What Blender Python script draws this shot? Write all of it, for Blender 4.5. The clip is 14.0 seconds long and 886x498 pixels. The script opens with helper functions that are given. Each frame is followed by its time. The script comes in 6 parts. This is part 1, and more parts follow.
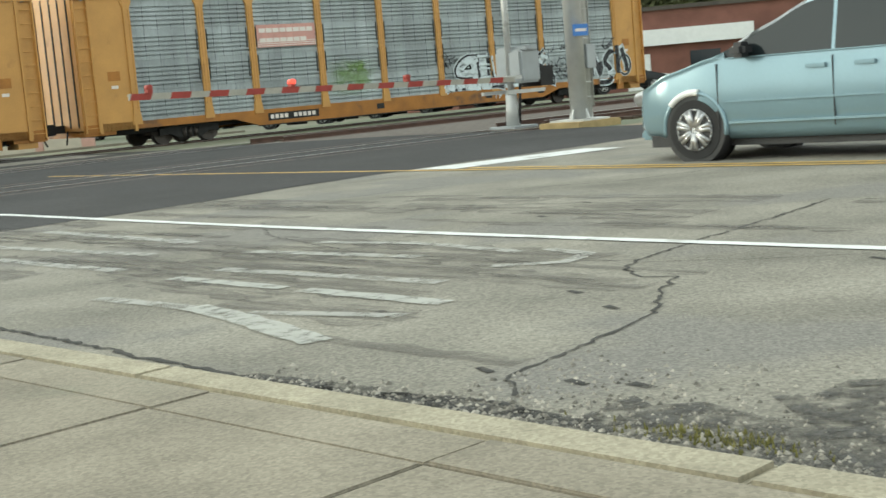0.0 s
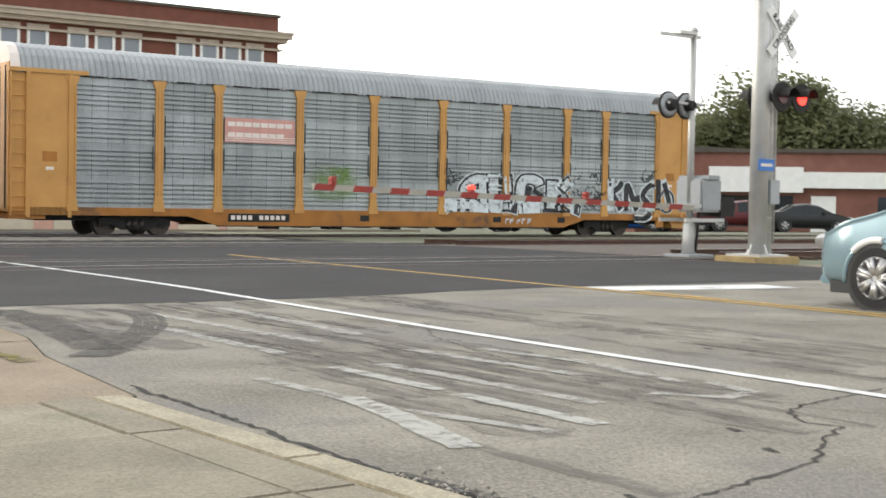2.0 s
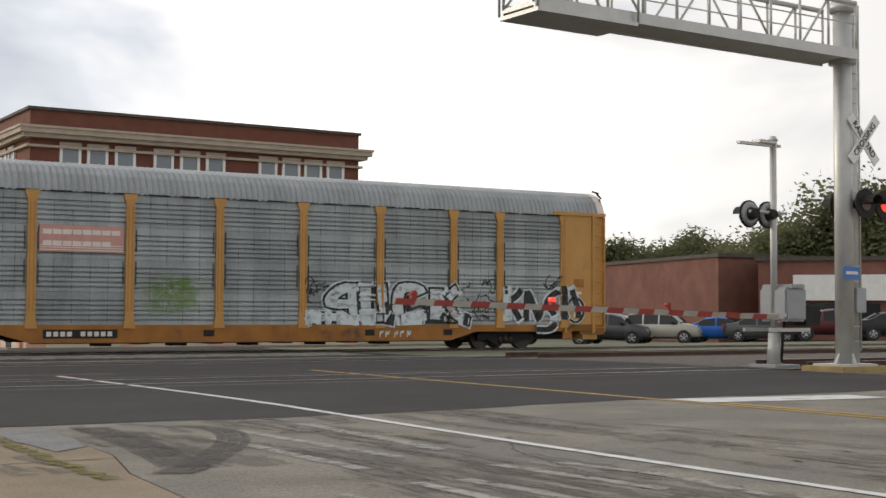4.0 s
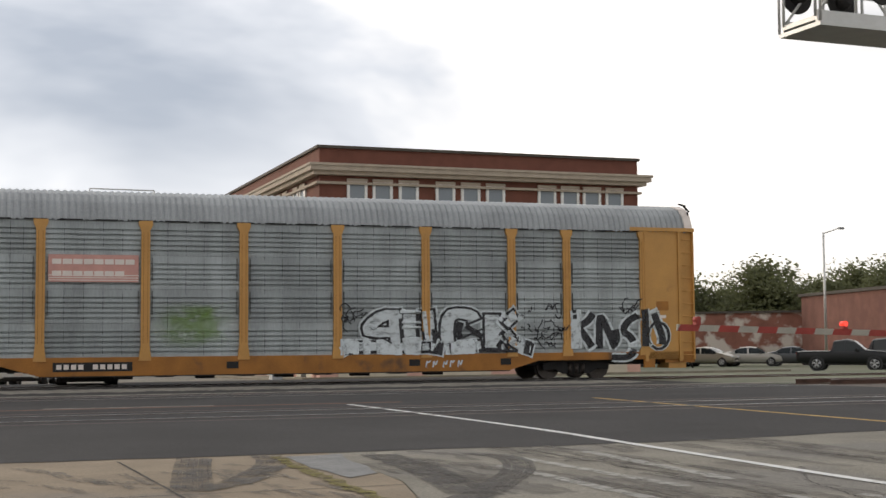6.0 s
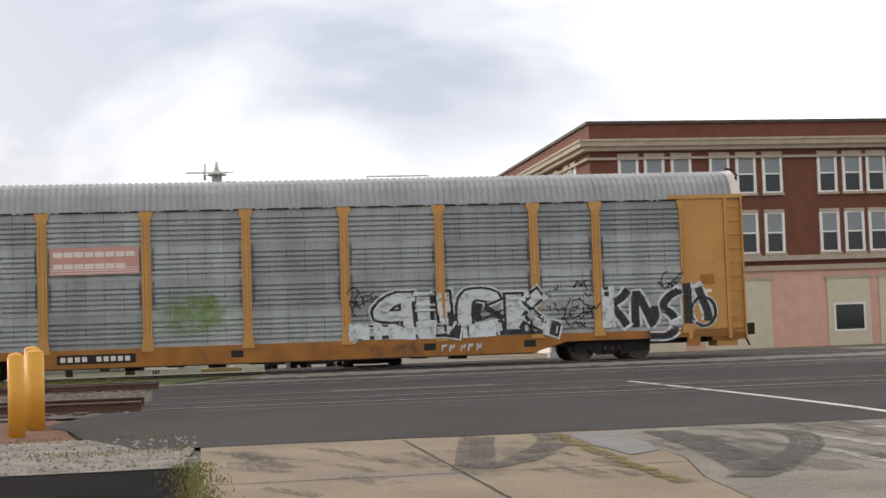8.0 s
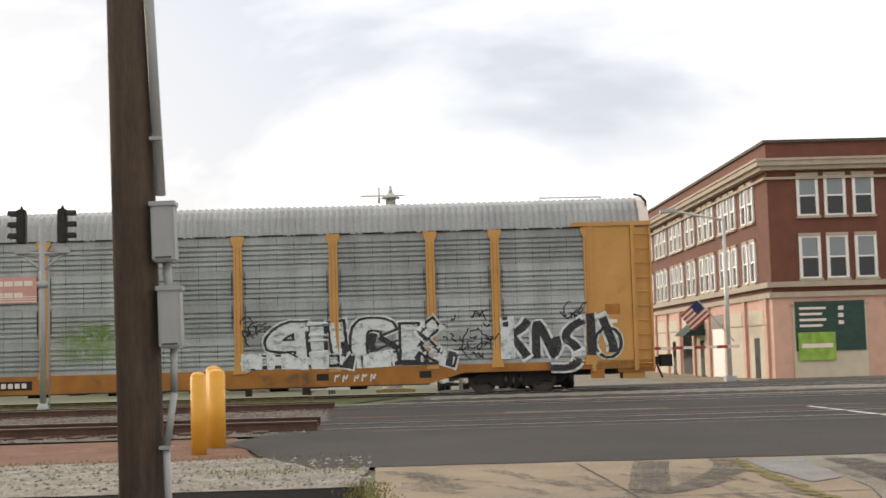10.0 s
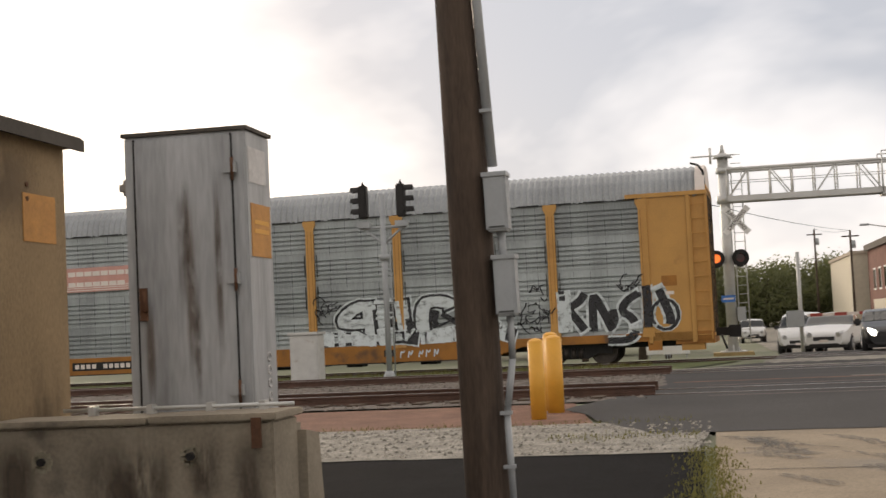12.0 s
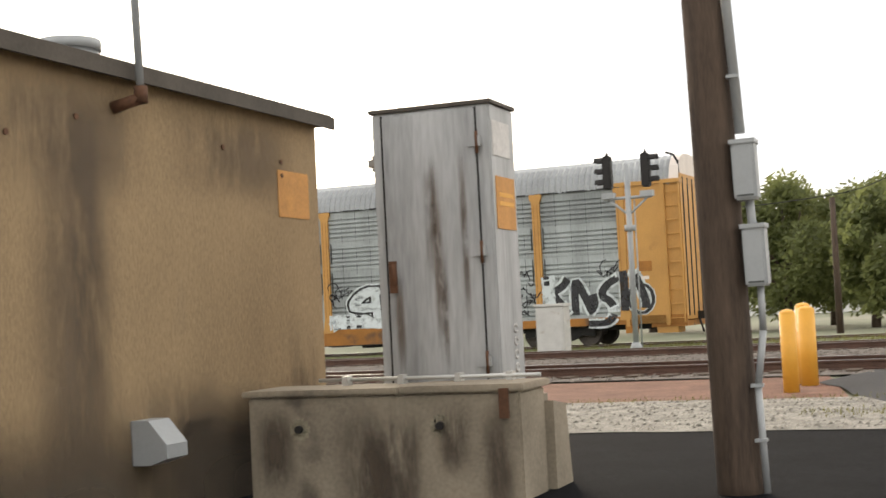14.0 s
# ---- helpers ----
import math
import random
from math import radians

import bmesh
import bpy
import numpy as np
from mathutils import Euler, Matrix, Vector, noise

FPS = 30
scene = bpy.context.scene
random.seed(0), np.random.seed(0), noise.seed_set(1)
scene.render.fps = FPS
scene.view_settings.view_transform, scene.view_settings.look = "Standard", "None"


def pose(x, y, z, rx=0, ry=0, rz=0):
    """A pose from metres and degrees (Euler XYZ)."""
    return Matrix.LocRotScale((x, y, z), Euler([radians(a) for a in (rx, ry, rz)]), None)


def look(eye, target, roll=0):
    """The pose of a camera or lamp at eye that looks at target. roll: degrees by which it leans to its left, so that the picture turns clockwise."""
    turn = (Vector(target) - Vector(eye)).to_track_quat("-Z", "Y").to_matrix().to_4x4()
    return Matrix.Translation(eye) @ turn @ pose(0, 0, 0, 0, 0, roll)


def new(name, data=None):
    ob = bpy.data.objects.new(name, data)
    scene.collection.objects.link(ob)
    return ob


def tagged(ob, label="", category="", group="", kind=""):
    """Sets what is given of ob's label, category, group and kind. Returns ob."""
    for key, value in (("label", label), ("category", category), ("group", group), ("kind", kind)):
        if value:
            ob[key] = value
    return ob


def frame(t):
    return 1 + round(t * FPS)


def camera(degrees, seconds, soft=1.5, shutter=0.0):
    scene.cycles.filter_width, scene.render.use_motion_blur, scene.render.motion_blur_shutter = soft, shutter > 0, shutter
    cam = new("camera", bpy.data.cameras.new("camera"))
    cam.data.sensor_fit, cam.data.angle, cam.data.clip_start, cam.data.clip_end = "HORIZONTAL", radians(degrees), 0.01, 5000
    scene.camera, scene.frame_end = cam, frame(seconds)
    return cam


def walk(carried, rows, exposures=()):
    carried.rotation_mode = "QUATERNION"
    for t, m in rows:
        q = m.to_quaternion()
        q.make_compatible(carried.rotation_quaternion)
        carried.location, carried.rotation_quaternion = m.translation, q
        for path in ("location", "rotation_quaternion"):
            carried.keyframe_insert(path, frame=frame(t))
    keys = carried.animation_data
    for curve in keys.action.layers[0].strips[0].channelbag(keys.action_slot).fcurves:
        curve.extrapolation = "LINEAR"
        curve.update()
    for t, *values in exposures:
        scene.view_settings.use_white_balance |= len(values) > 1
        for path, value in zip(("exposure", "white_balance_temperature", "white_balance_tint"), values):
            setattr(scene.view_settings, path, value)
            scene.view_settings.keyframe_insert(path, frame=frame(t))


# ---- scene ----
SECONDS = 14.0
EYE = (0.0, 0.0, 1.15)
cam = camera(36.2, SECONDS, soft=1.5, shutter=0.25)


def aim(yaw, pitch, roll):
    """Camera pose at EYE from degrees to the left of +y, up, and lean."""
    y, p = radians(yaw), radians(pitch)
    way = Vector((-math.sin(y) * math.cos(p), math.cos(y) * math.cos(p), math.sin(p)))
    return look(EYE, Vector(EYE) + way * 10, roll)


TURNS = [
    (0.0, -44.22, -6.96, -4.89), (0.5, -41.62, -6.84, -2.07), (1.0, -41.66, -6.09, -1.05),
    (1.5, -39.25, -2.68, -0.79), (2.0, -37.36, -2.04, 1.03), (2.2, -35.36, -0.62, 0.93),
    (4.3, -33.21, 2.99, 0.35), (4.5, -31.83, 3.17, 0.58), (5.0, -27.32, 3.42, 1.16),
    (5.5, -23.97, 2.89, -0.26), (6.0, -22.08, 3.89, -0.41), (6.5, -19.86, 3.82, -0.38),
    (7.0, -17.90, 3.58, -1.14), (7.5, -16.07, 3.98, -1.42), (8.0, -10.53, 3.18, -1.92),
    (8.2, -9.98, 4.90, -1.26), (10.3, -1.30, 3.97, -2.29), (10.5, 0.18, 3.54, -2.65),
    (11.0, 3.54, 3.05, -2.22), (11.5, 7.75, 4.48, -3.10), (12.0, 10.75, 3.39, -2.72),
    (12.5, 13.78, 3.44, -3.00), (13.0, 15.97, 3.80, -2.77), (13.5, 18.11, 3.87, -3.01),
    (14.0, 21.13, 2.69, -2.88),
]
walk(cam, [(t, aim(*a)) for t, *a in TURNS],
     exposures=[(0.0, 0.34, 6150, -4), (0.5, 0.38, 6250, 5), (1.0, 0.38, 6250, 6), (2.2, 0.42, 6300, 10), (4.3, -0.60, 6450, 12), (5.0, -0.66, 6450, 13), (5.5, -0.40, 6450, 12), (6.0, -0.44, 6450, 12),
                (7.5, -0.34, 6450, 14), (8.2, -0.06, 6650, 14), (10.3, 0.06, 6950, 12), (11.0, 0.05, 7000, 12), (11.5, -0.24, 7000, 14), (12.0, -0.29, 7050, 15), (12.5, 0.0, 7000, 15), (13.0, 0.08, 6900, 12), (13.5, 0.17, 6870, 11), (14.0, 0.5, 6850, 11)])

# ---- light ----
SUN_AZ, SUN_EL = -25.5, 11.0     # degrees right of +y, and up
sky_world = bpy.data.worlds.new("overcast")
scene.world = sky_world
sky_world.use_nodes = True
wn, wl = sky_world.node_tree.nodes, sky_world.node_tree.links
wn.clear()


def wnode(kind, **kw):
    n = wn.new(kind)
    for k, v in kw.items():
        n.inputs[k].default_value = v
    return n


w_out = wnode("ShaderNodeOutputWorld")
w_bg = wnode("ShaderNodeBackground", Strength=0.88)
w_sky = wnode("ShaderNodeTexSky")
w_sky.sky_type, w_sky.sun_disc = "NISHITA", False
w_sky.sun_elevation, w_sky.sun_rotation = radians(SUN_EL), radians(SUN_AZ)
w_dim = wnode("ShaderNodeVectorMath")
w_dim.operation = "SCALE"
w_dim.inputs["Scale"].default_value = 0.1
w_co = wnode("ShaderNodeTexCoord")
w_map = wnode("ShaderNodeMapping", Location=(0.35, 0.1, 0.55), Scale=(1.0, 1.0, 2.4))
w_noise = wnode("ShaderNodeTexNoise", Scale=2.6, Detail=5.0, Roughness=0.5, Distortion=0.3)
w_ramp = wnode("ShaderNodeValToRGB")
w_ramp.color_ramp.elements[0].position, w_ramp.color_ramp.elements[0].color = 0.20, (0.40, 0.46, 0.56, 1)
w_ramp.color_ramp.elements[1].position, w_ramp.color_ramp.elements[1].color = 0.55, (1.42, 1.40, 1.36, 1)
w_mid = w_ramp.color_ramp.elements.new(0.36)
w_mid.color = (0.74, 0.79, 0.87, 1)
w_split = wnode("ShaderNodeSeparateXYZ")
w_high = wnode("ShaderNodeMath")          # cloud grows greyer with height
w_high.operation = "MULTIPLY_ADD"
w_high.inputs[1].default_value = -0.16
w_dot = wnode("ShaderNodeVectorMath")
w_dot.operation = "DOT_PRODUCT"
w_dot.inputs[1].default_value = (math.sin(radians(SUN_AZ)) * math.cos(radians(SUN_EL)),
                                 math.cos(radians(SUN_AZ)) * math.cos(radians(SUN_EL)), math.sin(radians(SUN_EL)))
w_near = wnode("ShaderNodeMapRange")
w_near.inputs["From Min"].default_value, w_near.inputs["From Max"].default_value = 0.1, 1.0
w_near.inputs["To Min"].default_value, w_near.inputs["To Max"].default_value = 0.0, 1.0
w_glow = wnode("ShaderNodeMix")
w_glow.data_type, w_glow.blend_type = "RGBA", "MULTIPLY"
w_glow.inputs["B"].default_value = (2.25, 2.17, 2.04, 1)
w_sum = wnode("ShaderNodeMix")
w_sum.data_type, w_sum.blend_type = "RGBA", "MIX"
w_sum.inputs["Factor"].default_value = 0.86
wl.new(w_co.outputs["Generated"], w_map.inputs["Vector"])
wl.new(w_map.outputs["Vector"], w_noise.inputs["Vector"])
wl.new(w_co.outputs["Generated"], w_split.inputs["Vector"])
wl.new(w_split.outputs["Z"], w_high.inputs[0])
bank = wnode("ShaderNodeVectorMath")       # a broad grey cloud bank over the street
bank.operation = "DOT_PRODUCT"
bank.inputs[1].default_value = (0.067, 0.957, 0.282)
bank_w = wnode("ShaderNodeMapRange")
for k_, v_ in (("From Min", 0.90), ("From Max", 1.0), ("To Min", 0.12), ("To Max", -0.26)):
    bank_w.inputs[k_].default_value = v_
bank_sum = wnode("ShaderNodeMath")
wl.new(w_co.outputs["Generated"], bank.inputs[0])
wl.new(bank.outputs["Value"], bank_w.inputs["Value"])
wl.new(w_noise.outputs["Fac"], bank_sum.inputs[0])
wl.new(bank_w.outputs["Result"], bank_sum.inputs[1])
wl.new(bank_sum.outputs[0], w_high.inputs[2])
wl.new(w_high.outputs[0], w_ramp.inputs["Fac"])
wl.new(w_co.outputs["Generated"], w_dot.inputs[0])
wl.new(w_dot.outputs["Value"], w_near.inputs["Value"])
wl.new(w_near.outputs["Result"], w_glow.inputs["Factor"])
wl.new(w_ramp.outputs["Color"], w_glow.inputs["A"])
wl.new(w_sky.outputs["Color"], w_dim.inputs[0])
wl.new(w_dim.outputs["Vector"], w_sum.inputs["A"])
wl.new(w_glow.outputs["Result"], w_sum.inputs["B"])
wl.new(w_sum.outputs["Result"], w_bg.inputs["Color"])
wl.new(w_bg.outputs["Background"], w_out.inputs["Surface"])

sun_data = bpy.data.lights.new("sun", "SUN")
sun_data.energy, sun_data.angle, sun_data.color = 1.5, radians(12), (1.0, 0.86, 0.68)
sun = new("sun", sun_data)
sun.matrix_world = look((0, 0, 60), Vector((0, 0, 60)) - Vector(w_dot.inputs[1].default_value), 0)

# ---- materials ----


def mat(name, colour, rough=0.7, metal=0.0, dark=None, scale=3.0, amount=0.5, fine=40.0, bump=0.2, stretch=(1, 1, 1),
        emit=0.0, vary=0.0, island=0.0, stain=None, stain_at=0.62, spec=0.5, speck=0.0, patchy=0.0, soft_edges=0.0, veil=0.88):
    """A surface with grain at two scales, fine relief, and stains of their own shape."""
    m = bpy.data.materials.new(name)
    m.use_nodes = True
    n, l = m.node_tree.nodes, m.node_tree.links
    b = n["Principled BSDF"]
    b.inputs["Roughness"].default_value, b.inputs["Metallic"].default_value = rough, metal
    b.inputs["Specular IOR Level"].default_value = spec
    co = n.new("ShaderNodeTexCoord")
    mp = n.new("ShaderNodeMapping")
    mp.inputs["Scale"].default_value = stretch
    l.new(co.outputs["Object"], mp.inputs["Vector"])
    big, small = n.new("ShaderNodeTexNoise"), n.new("ShaderNodeTexNoise")
    big.inputs["Scale"].default_value, big.inputs["Detail"].default_value = scale, 6
    small.inputs["Scale"].default_value, small.inputs["Detail"].default_value = fine, 3
    l.new(mp.outputs["Vector"], big.inputs["Vector"])
    l.new(mp.outputs["Vector"], small.inputs["Vector"])
    dark = dark or tuple(c * (1 - amount) for c in colour)
    ramp = n.new("ShaderNodeValToRGB")
    ramp.color_ramp.elements[0].position, ramp.color_ramp.elements[0].color = 0.3, (*dark, 1)
    ramp.color_ramp.elements[1].position, ramp.color_ramp.elements[1].color = 0.65, (*colour, 1)
    mixed = n.new("ShaderNodeMath")
    mixed.operation = "MULTIPLY_ADD"
    mixed.inputs[1].default_value = 0.35
    l.new(small.outputs["Fac"], mixed.inputs[0])
    half = n.new("ShaderNodeMath")
    half.operation = "MULTIPLY"
    half.inputs[1].default_value = 0.65
    l.new(big.outputs["Fac"], half.inputs[0])
    l.new(half.outputs[0], mixed.inputs[2])
    l.new(mixed.outputs[0], ramp.inputs["Fac"])
    out = ramp.outputs["Color"]
    if stain:
        sn = n.new("ShaderNodeTexNoise")
        sn.inputs["Scale"].default_value, sn.inputs["Detail"].default_value = scale * 0.6, 8
        l.new(mp.outputs["Vector"], sn.inputs["Vector"])
        sr = n.new("ShaderNodeMapRange")
        sr.inputs["From Min"].default_value, sr.inputs["From Max"].default_value = stain_at, stain_at + 0.08
        l.new(sn.outputs["Fac"], sr.inputs["Value"])
        sm = n.new("ShaderNodeMix")
        sm.data_type = "RGBA"
        sm.inputs["B"].default_value = (*stain, 1)
        l.new(sr.outputs["Result"], sm.inputs["Factor"])
        l.new(out, sm.inputs["A"])
        out = sm.outputs["Result"]
    if speck:
        sp = n.new("ShaderNodeTexVoronoi")
        sp.inputs["Scale"].default_value = 75
        l.new(mp.outputs["Vector"], sp.inputs["Vector"])
        sg = n.new("ShaderNodeSeparateColor")
        l.new(sp.outputs["Color"], sg.inputs["Color"])
        sc = n.new("ShaderNodeMapRange")
        sc.inputs["To Min"].default_value, sc.inputs["To Max"].default_value = 1 - speck, 1 + speck * 0.6
        l.new(sg.outputs["Red"], sc.inputs["Value"])
        ss = n.new("ShaderNodeVectorMath")
        ss.operation = "SCALE"
        l.new(out, ss.inputs[0])
        l.new(sc.outputs["Result"], ss.inputs["Scale"])
        out = ss.outputs["Vector"]
    if patchy:
        pn = n.new("ShaderNodeTexNoise")
        pn.inputs["Scale"].default_value, pn.inputs["Detail"].default_value, pn.inputs["Roughness"].default_value = scale, 7, 0.7
        l.new(mp.outputs["Vector"], pn.inputs["Vector"])
        pr = n.new("ShaderNodeMapRange")
        pr.inputs["From Min"].default_value, pr.inputs["From Max"].default_value = 0.60 - patchy * 0.32, 0.80 - patchy * 0.32
        pr.inputs["To Max"].default_value = veil
        l.new(pn.outputs["Fac"], pr.inputs["Value"])
        if soft_edges:
            # thins out towards the rim of the patch
            pr.inputs["To Max"].default_value = soft_edges
            cut = n.new("ShaderNodeSeparateXYZ")
            l.new(co.outputs["Generated"], cut.inputs[0])
            last = pr.outputs["Result"]
            for k in range(3):
                if k == (1 if name.endswith("_front") else 0):
                    continue
                rise = n.new("ShaderNodeMath")
                rise.operation = "PINGPONG"
                rise.inputs[1].default_value = 0.5
                l.new(cut.outputs[k], rise.inputs[0])
                ease = n.new("ShaderNodeMapRange")
                ease.interpolation_type = "SMOOTHSTEP"
                ease.inputs["From Max"].default_value = 0.42
                l.new(rise.outputs[0], ease.inputs["Value"])
                mul = n.new("ShaderNodeMath")
                mul.operation = "MULTIPLY"
                l.new(last, mul.inputs[0])
                l.new(ease.outputs["Result"], mul.inputs[1])
                last = mul.outputs[0]
            l.new(last, b.inputs["Alpha"])
        else:
            l.new(pr.outputs["Result"], b.inputs["Alpha"])
    if vary or island:
        rnd = n.new("ShaderNodeObjectInfo") if vary else n.new("ShaderNodeNewGeometry")
        vr = n.new("ShaderNodeMapRange")
        vr.inputs["To Min"].default_value, vr.inputs["To Max"].default_value = 1 - (vary or island), 1 + (vary or island)
        l.new(rnd.outputs["Random" if vary else "Random Per Island"], vr.inputs["Value"])
        vs = n.new("ShaderNodeVectorMath")
        vs.operation = "SCALE"
        l.new(out, vs.inputs[0])
        l.new(vr.outputs["Result"], vs.inputs["Scale"])
        out = vs.outputs["Vector"]
    l.new(out, b.inputs["Base Color"])
    if bump:
        bp = n.new("ShaderNodeBump")
        bp.inputs["Strength"].default_value, bp.inputs["Distance"].default_value = bump, 0.02
        l.new(mixed.outputs[0], bp.inputs["Height"])
        l.new(bp.outputs["Normal"], b.inputs["Normal"])
    if emit:
        b.inputs["Emission Color"].default_value, b.inputs["Emission Strength"].default_value = (*colour, 1), emit
    return m


def glass(name, tint=(0.02, 0.025, 0.03), rough=0.08):
    m = bpy.data.materials.new(name)
    m.use_nodes = True
    b = m.node_tree.nodes["Principled BSDF"]
    b.inputs["Base Color"].default_value = (*tint, 1)
    b.inputs["Roughness"].default_value, b.inputs["Specular IOR Level"].default_value = rough, 0.4
    return m


ASPHALT = mat("dark_asphalt", (0.060, 0.057, 0.056), 0.92, scale=0.45, fine=60, amount=0.45, bump=0.3, spec=0.25, speck=0.35, stain=(0.045, 0.043, 0.043), stain_at=0.56)
OLD_ROAD = mat("worn_road", (0.315, 0.292, 0.243), 0.92, scale=0.8, fine=38, amount=0.55, bump=0.5, spec=0.25, speck=0.30, stain=(0.21, 0.197, 0.175), stain_at=0.53)
APRON = mat("concrete_apron", (0.335, 0.270, 0.195), 0.92, scale=0.9, fine=50, amount=0.4, bump=0.3, spec=0.25, speck=0.2, stain=(0.24, 0.205, 0.165), stain_at=0.57)
WALK = mat("sidewalk_concrete", (0.325, 0.287, 0.222), 0.92, scale=1.6, fine=60, amount=0.4, bump=0.35, vary=0.06, spec=0.25, speck=0.2, stain=(0.235, 0.215, 0.165), stain_at=0.56)
KERB = mat("kerb_concrete", (0.43, 0.385, 0.285), 0.92, scale=2.5, fine=50, amount=0.4, bump=0.4, spec=0.25, speck=0.2, stain=(0.33, 0.295, 0.22), stain_at=0.56)
LOT = mat("black_lot_asphalt", (0.0100, 0.0105, 0.0125), 1.0, scale=1.5, fine=80, amount=0.5, bump=0.5, spec=0.05, speck=0.5)
GRAVEL = mat("pale_gravel", (0.36, 0.335, 0.29), 0.95, scale=3, fine=30, amount=0.6, bump=0.9, spec=0.2, speck=0.5)
BRICKDUST = mat("reddish_brick_paving", (0.25, 0.135, 0.095), 0.95, scale=2, fine=30, amount=0.5, bump=0.6, spec=0.2, speck=0.4)
BALLAST = mat("track_ballast", (0.17, 0.14, 0.115), 0.95, scale=5, fine=14, amount=0.7, bump=0.9)
LAND = mat("far_ground", (0.20, 0.19, 0.14), 0.95, dark=(0.09, 0.12, 0.05), scale=0.06, fine=2)
GRASS = mat("grass", (0.12, 0.15, 0.05), 0.95, scale=1, fine=20, amount=0.6, bump=0.6)
RAIL = mat("rusty_rail", (0.13, 0.07, 0.05), 0.6, 0.3, scale=4, amount=0.5)
RAILTOP = mat("polished_rail_head", (0.45, 0.43, 0.42), 0.3, 0.9, scale=4, amount=0.2)
TIE = mat("weathered_tie", (0.12, 0.085, 0.06), 0.95, scale=4, amount=0.6)
WHITE_LINE = mat("white_road_paint", (0.72, 0.72, 0.70), 0.8, scale=4, fine=60, amount=0.25, stain=(0.42, 0.41, 0.38), stain_at=0.6)
FADED_LINE = mat("faded_road_paint", (0.50, 0.49, 0.45), 0.9, scale=6, fine=60, amount=0.2, patchy=0.86, veil=0.62)
BOLD_LINE = mat("worn_road_paint", (0.52, 0.515, 0.47), 0.9, scale=7, fine=60, amount=0.2, patchy=0.95, veil=0.72)
YELLOW_LINE = mat("yellow_road_paint", (0.60, 0.38, 0.10), 0.85, scale=4, fine=60, amount=0.3, stain=(0.3, 0.24, 0.14), stain_at=0.58)
SKID = mat("skid_rubber", (0.105, 0.097, 0.088), 0.9, scale=3, fine=30, amount=0.3, patchy=0.74, veil=0.72)
SMEAR = mat("dirt_smear", (0.170, 0.155, 0.135), 0.92, scale=3, fine=30, amount=0.3, patchy=0.62, stretch=(3.2, 0.28, 1), veil=0.55)
PATCH = mat("bluish_cement", (0.25, 0.25, 0.245), 0.92, scale=3, fine=40, amount=0.35, bump=0.3, speck=0.25)
MOSS = mat("moss", (0.20, 0.17, 0.04), 0.95, scale=6, amount=0.5, patchy=0.8)
TAR = mat("crack", (0.045, 0.042, 0.038), 0.95, scale=7, patchy=1.0)
STONES = mat("loose_stones", (0.33, 0.305, 0.26), 0.95, scale=5, island=0.6, bump=0)
DEBRIS = mat("dark_gutter_debris", (0.10, 0.094, 0.084), 0.95, scale=7, fine=40, amount=0.6, bump=0.8, speck=0.5, patchy=0.62)
WEED = mat("weeds", (0.21, 0.19, 0.06), 0.9, scale=5, island=0.5, bump=0)
YELLOW = mat("railcar_yellow", (0.60, 0.315, 0.085), 0.55, scale=1.2, fine=25, amount=0.25, bump=0.08, stain=(0.36, 0.17, 0.05), stain_at=0.62)
YELLOW_DK = mat("grimy_yellow_sill", (0.42, 0.17, 0.025), 0.6, scale=1.5, fine=25, amount=0.45, bump=0.1, stain=(0.14, 0.07, 0.03), stain_at=0.6)
GALV = mat("galvanised_panel", (0.40, 0.435, 0.44), 0.6, 0.1, scale=0.9, fine=14, amount=0.45, bump=0.04, stretch=(1.6, 1, 0.35), vary=0.20)
GALV_ROOF = mat("galvanised_roof", (0.37, 0.39, 0.40), 0.45, 0.3, scale=0.8, fine=14, amount=0.3, bump=0.05)
BLACK = mat("black_steel", (0.025, 0.023, 0.022), 0.7, 0.2, scale=4, amount=0.5)
STEEL = mat("wheel_steel", (0.10, 0.085, 0.075), 0.5, 0.6, scale=6, amount=0.5)
PINK_SIGN = mat("faded_red_sign", (0.64, 0.34, 0.29), 0.7, scale=3, amount=0.2)
SIGN_WHITE = mat("faded_white_letters", (0.80, 0.72, 0.66), 0.7, scale=3, amount=0.15)
SPRAY_WHITE = mat("spray_white", (0.74, 0.80, 0.82), 0.6, scale=4, amount=0.2, patchy=1.0)
SPRAY_FILL = mat("spray_silver_fill", (0.74, 0.80, 0.82), 0.6, scale=2.5, amount=0.3, patchy=0.95, stretch=(1, 1, 2.5))
SEAM = mat("panel_seam_grime", (0.22, 0.24, 0.25), 0.8, scale=2, amount=0.4, patchy=0.45, stretch=(1, 1, 2))
SPRAY_BLACK = mat("spray_black", (0.035, 0.035, 0.04), 0.6, scale=4, amount=0.3, patchy=0.95)
SPRAY_GREEN = mat("spray_green_front", (0.26, 0.42, 0.10), 0.7, scale=2.2, amount=0.2, patchy=0.75, soft_edges=0.36)
BRICK = mat("red_brick", (0.185, 0.070, 0.047), 0.9, scale=1.5, fine=30, amount=0.3, bump=0.2)
STONE = mat("pale_stone_trim", (0.47, 0.395, 0.315), 0.85, scale=2, amount=0.25)
PINK_STONE = mat("pink_painted_ground_floor", (0.68, 0.42, 0.335), 0.8, scale=1.5, amount=0.2)
CREAM = mat("cream_panel", (0.62, 0.56, 0.44), 0.8, scale=2, amount=0.15)
WHITE = mat("white_paint", (0.82, 0.82, 0.80), 0.5, scale=3, amount=0.12, bump=0.05)
PANE = glass("window_glass")
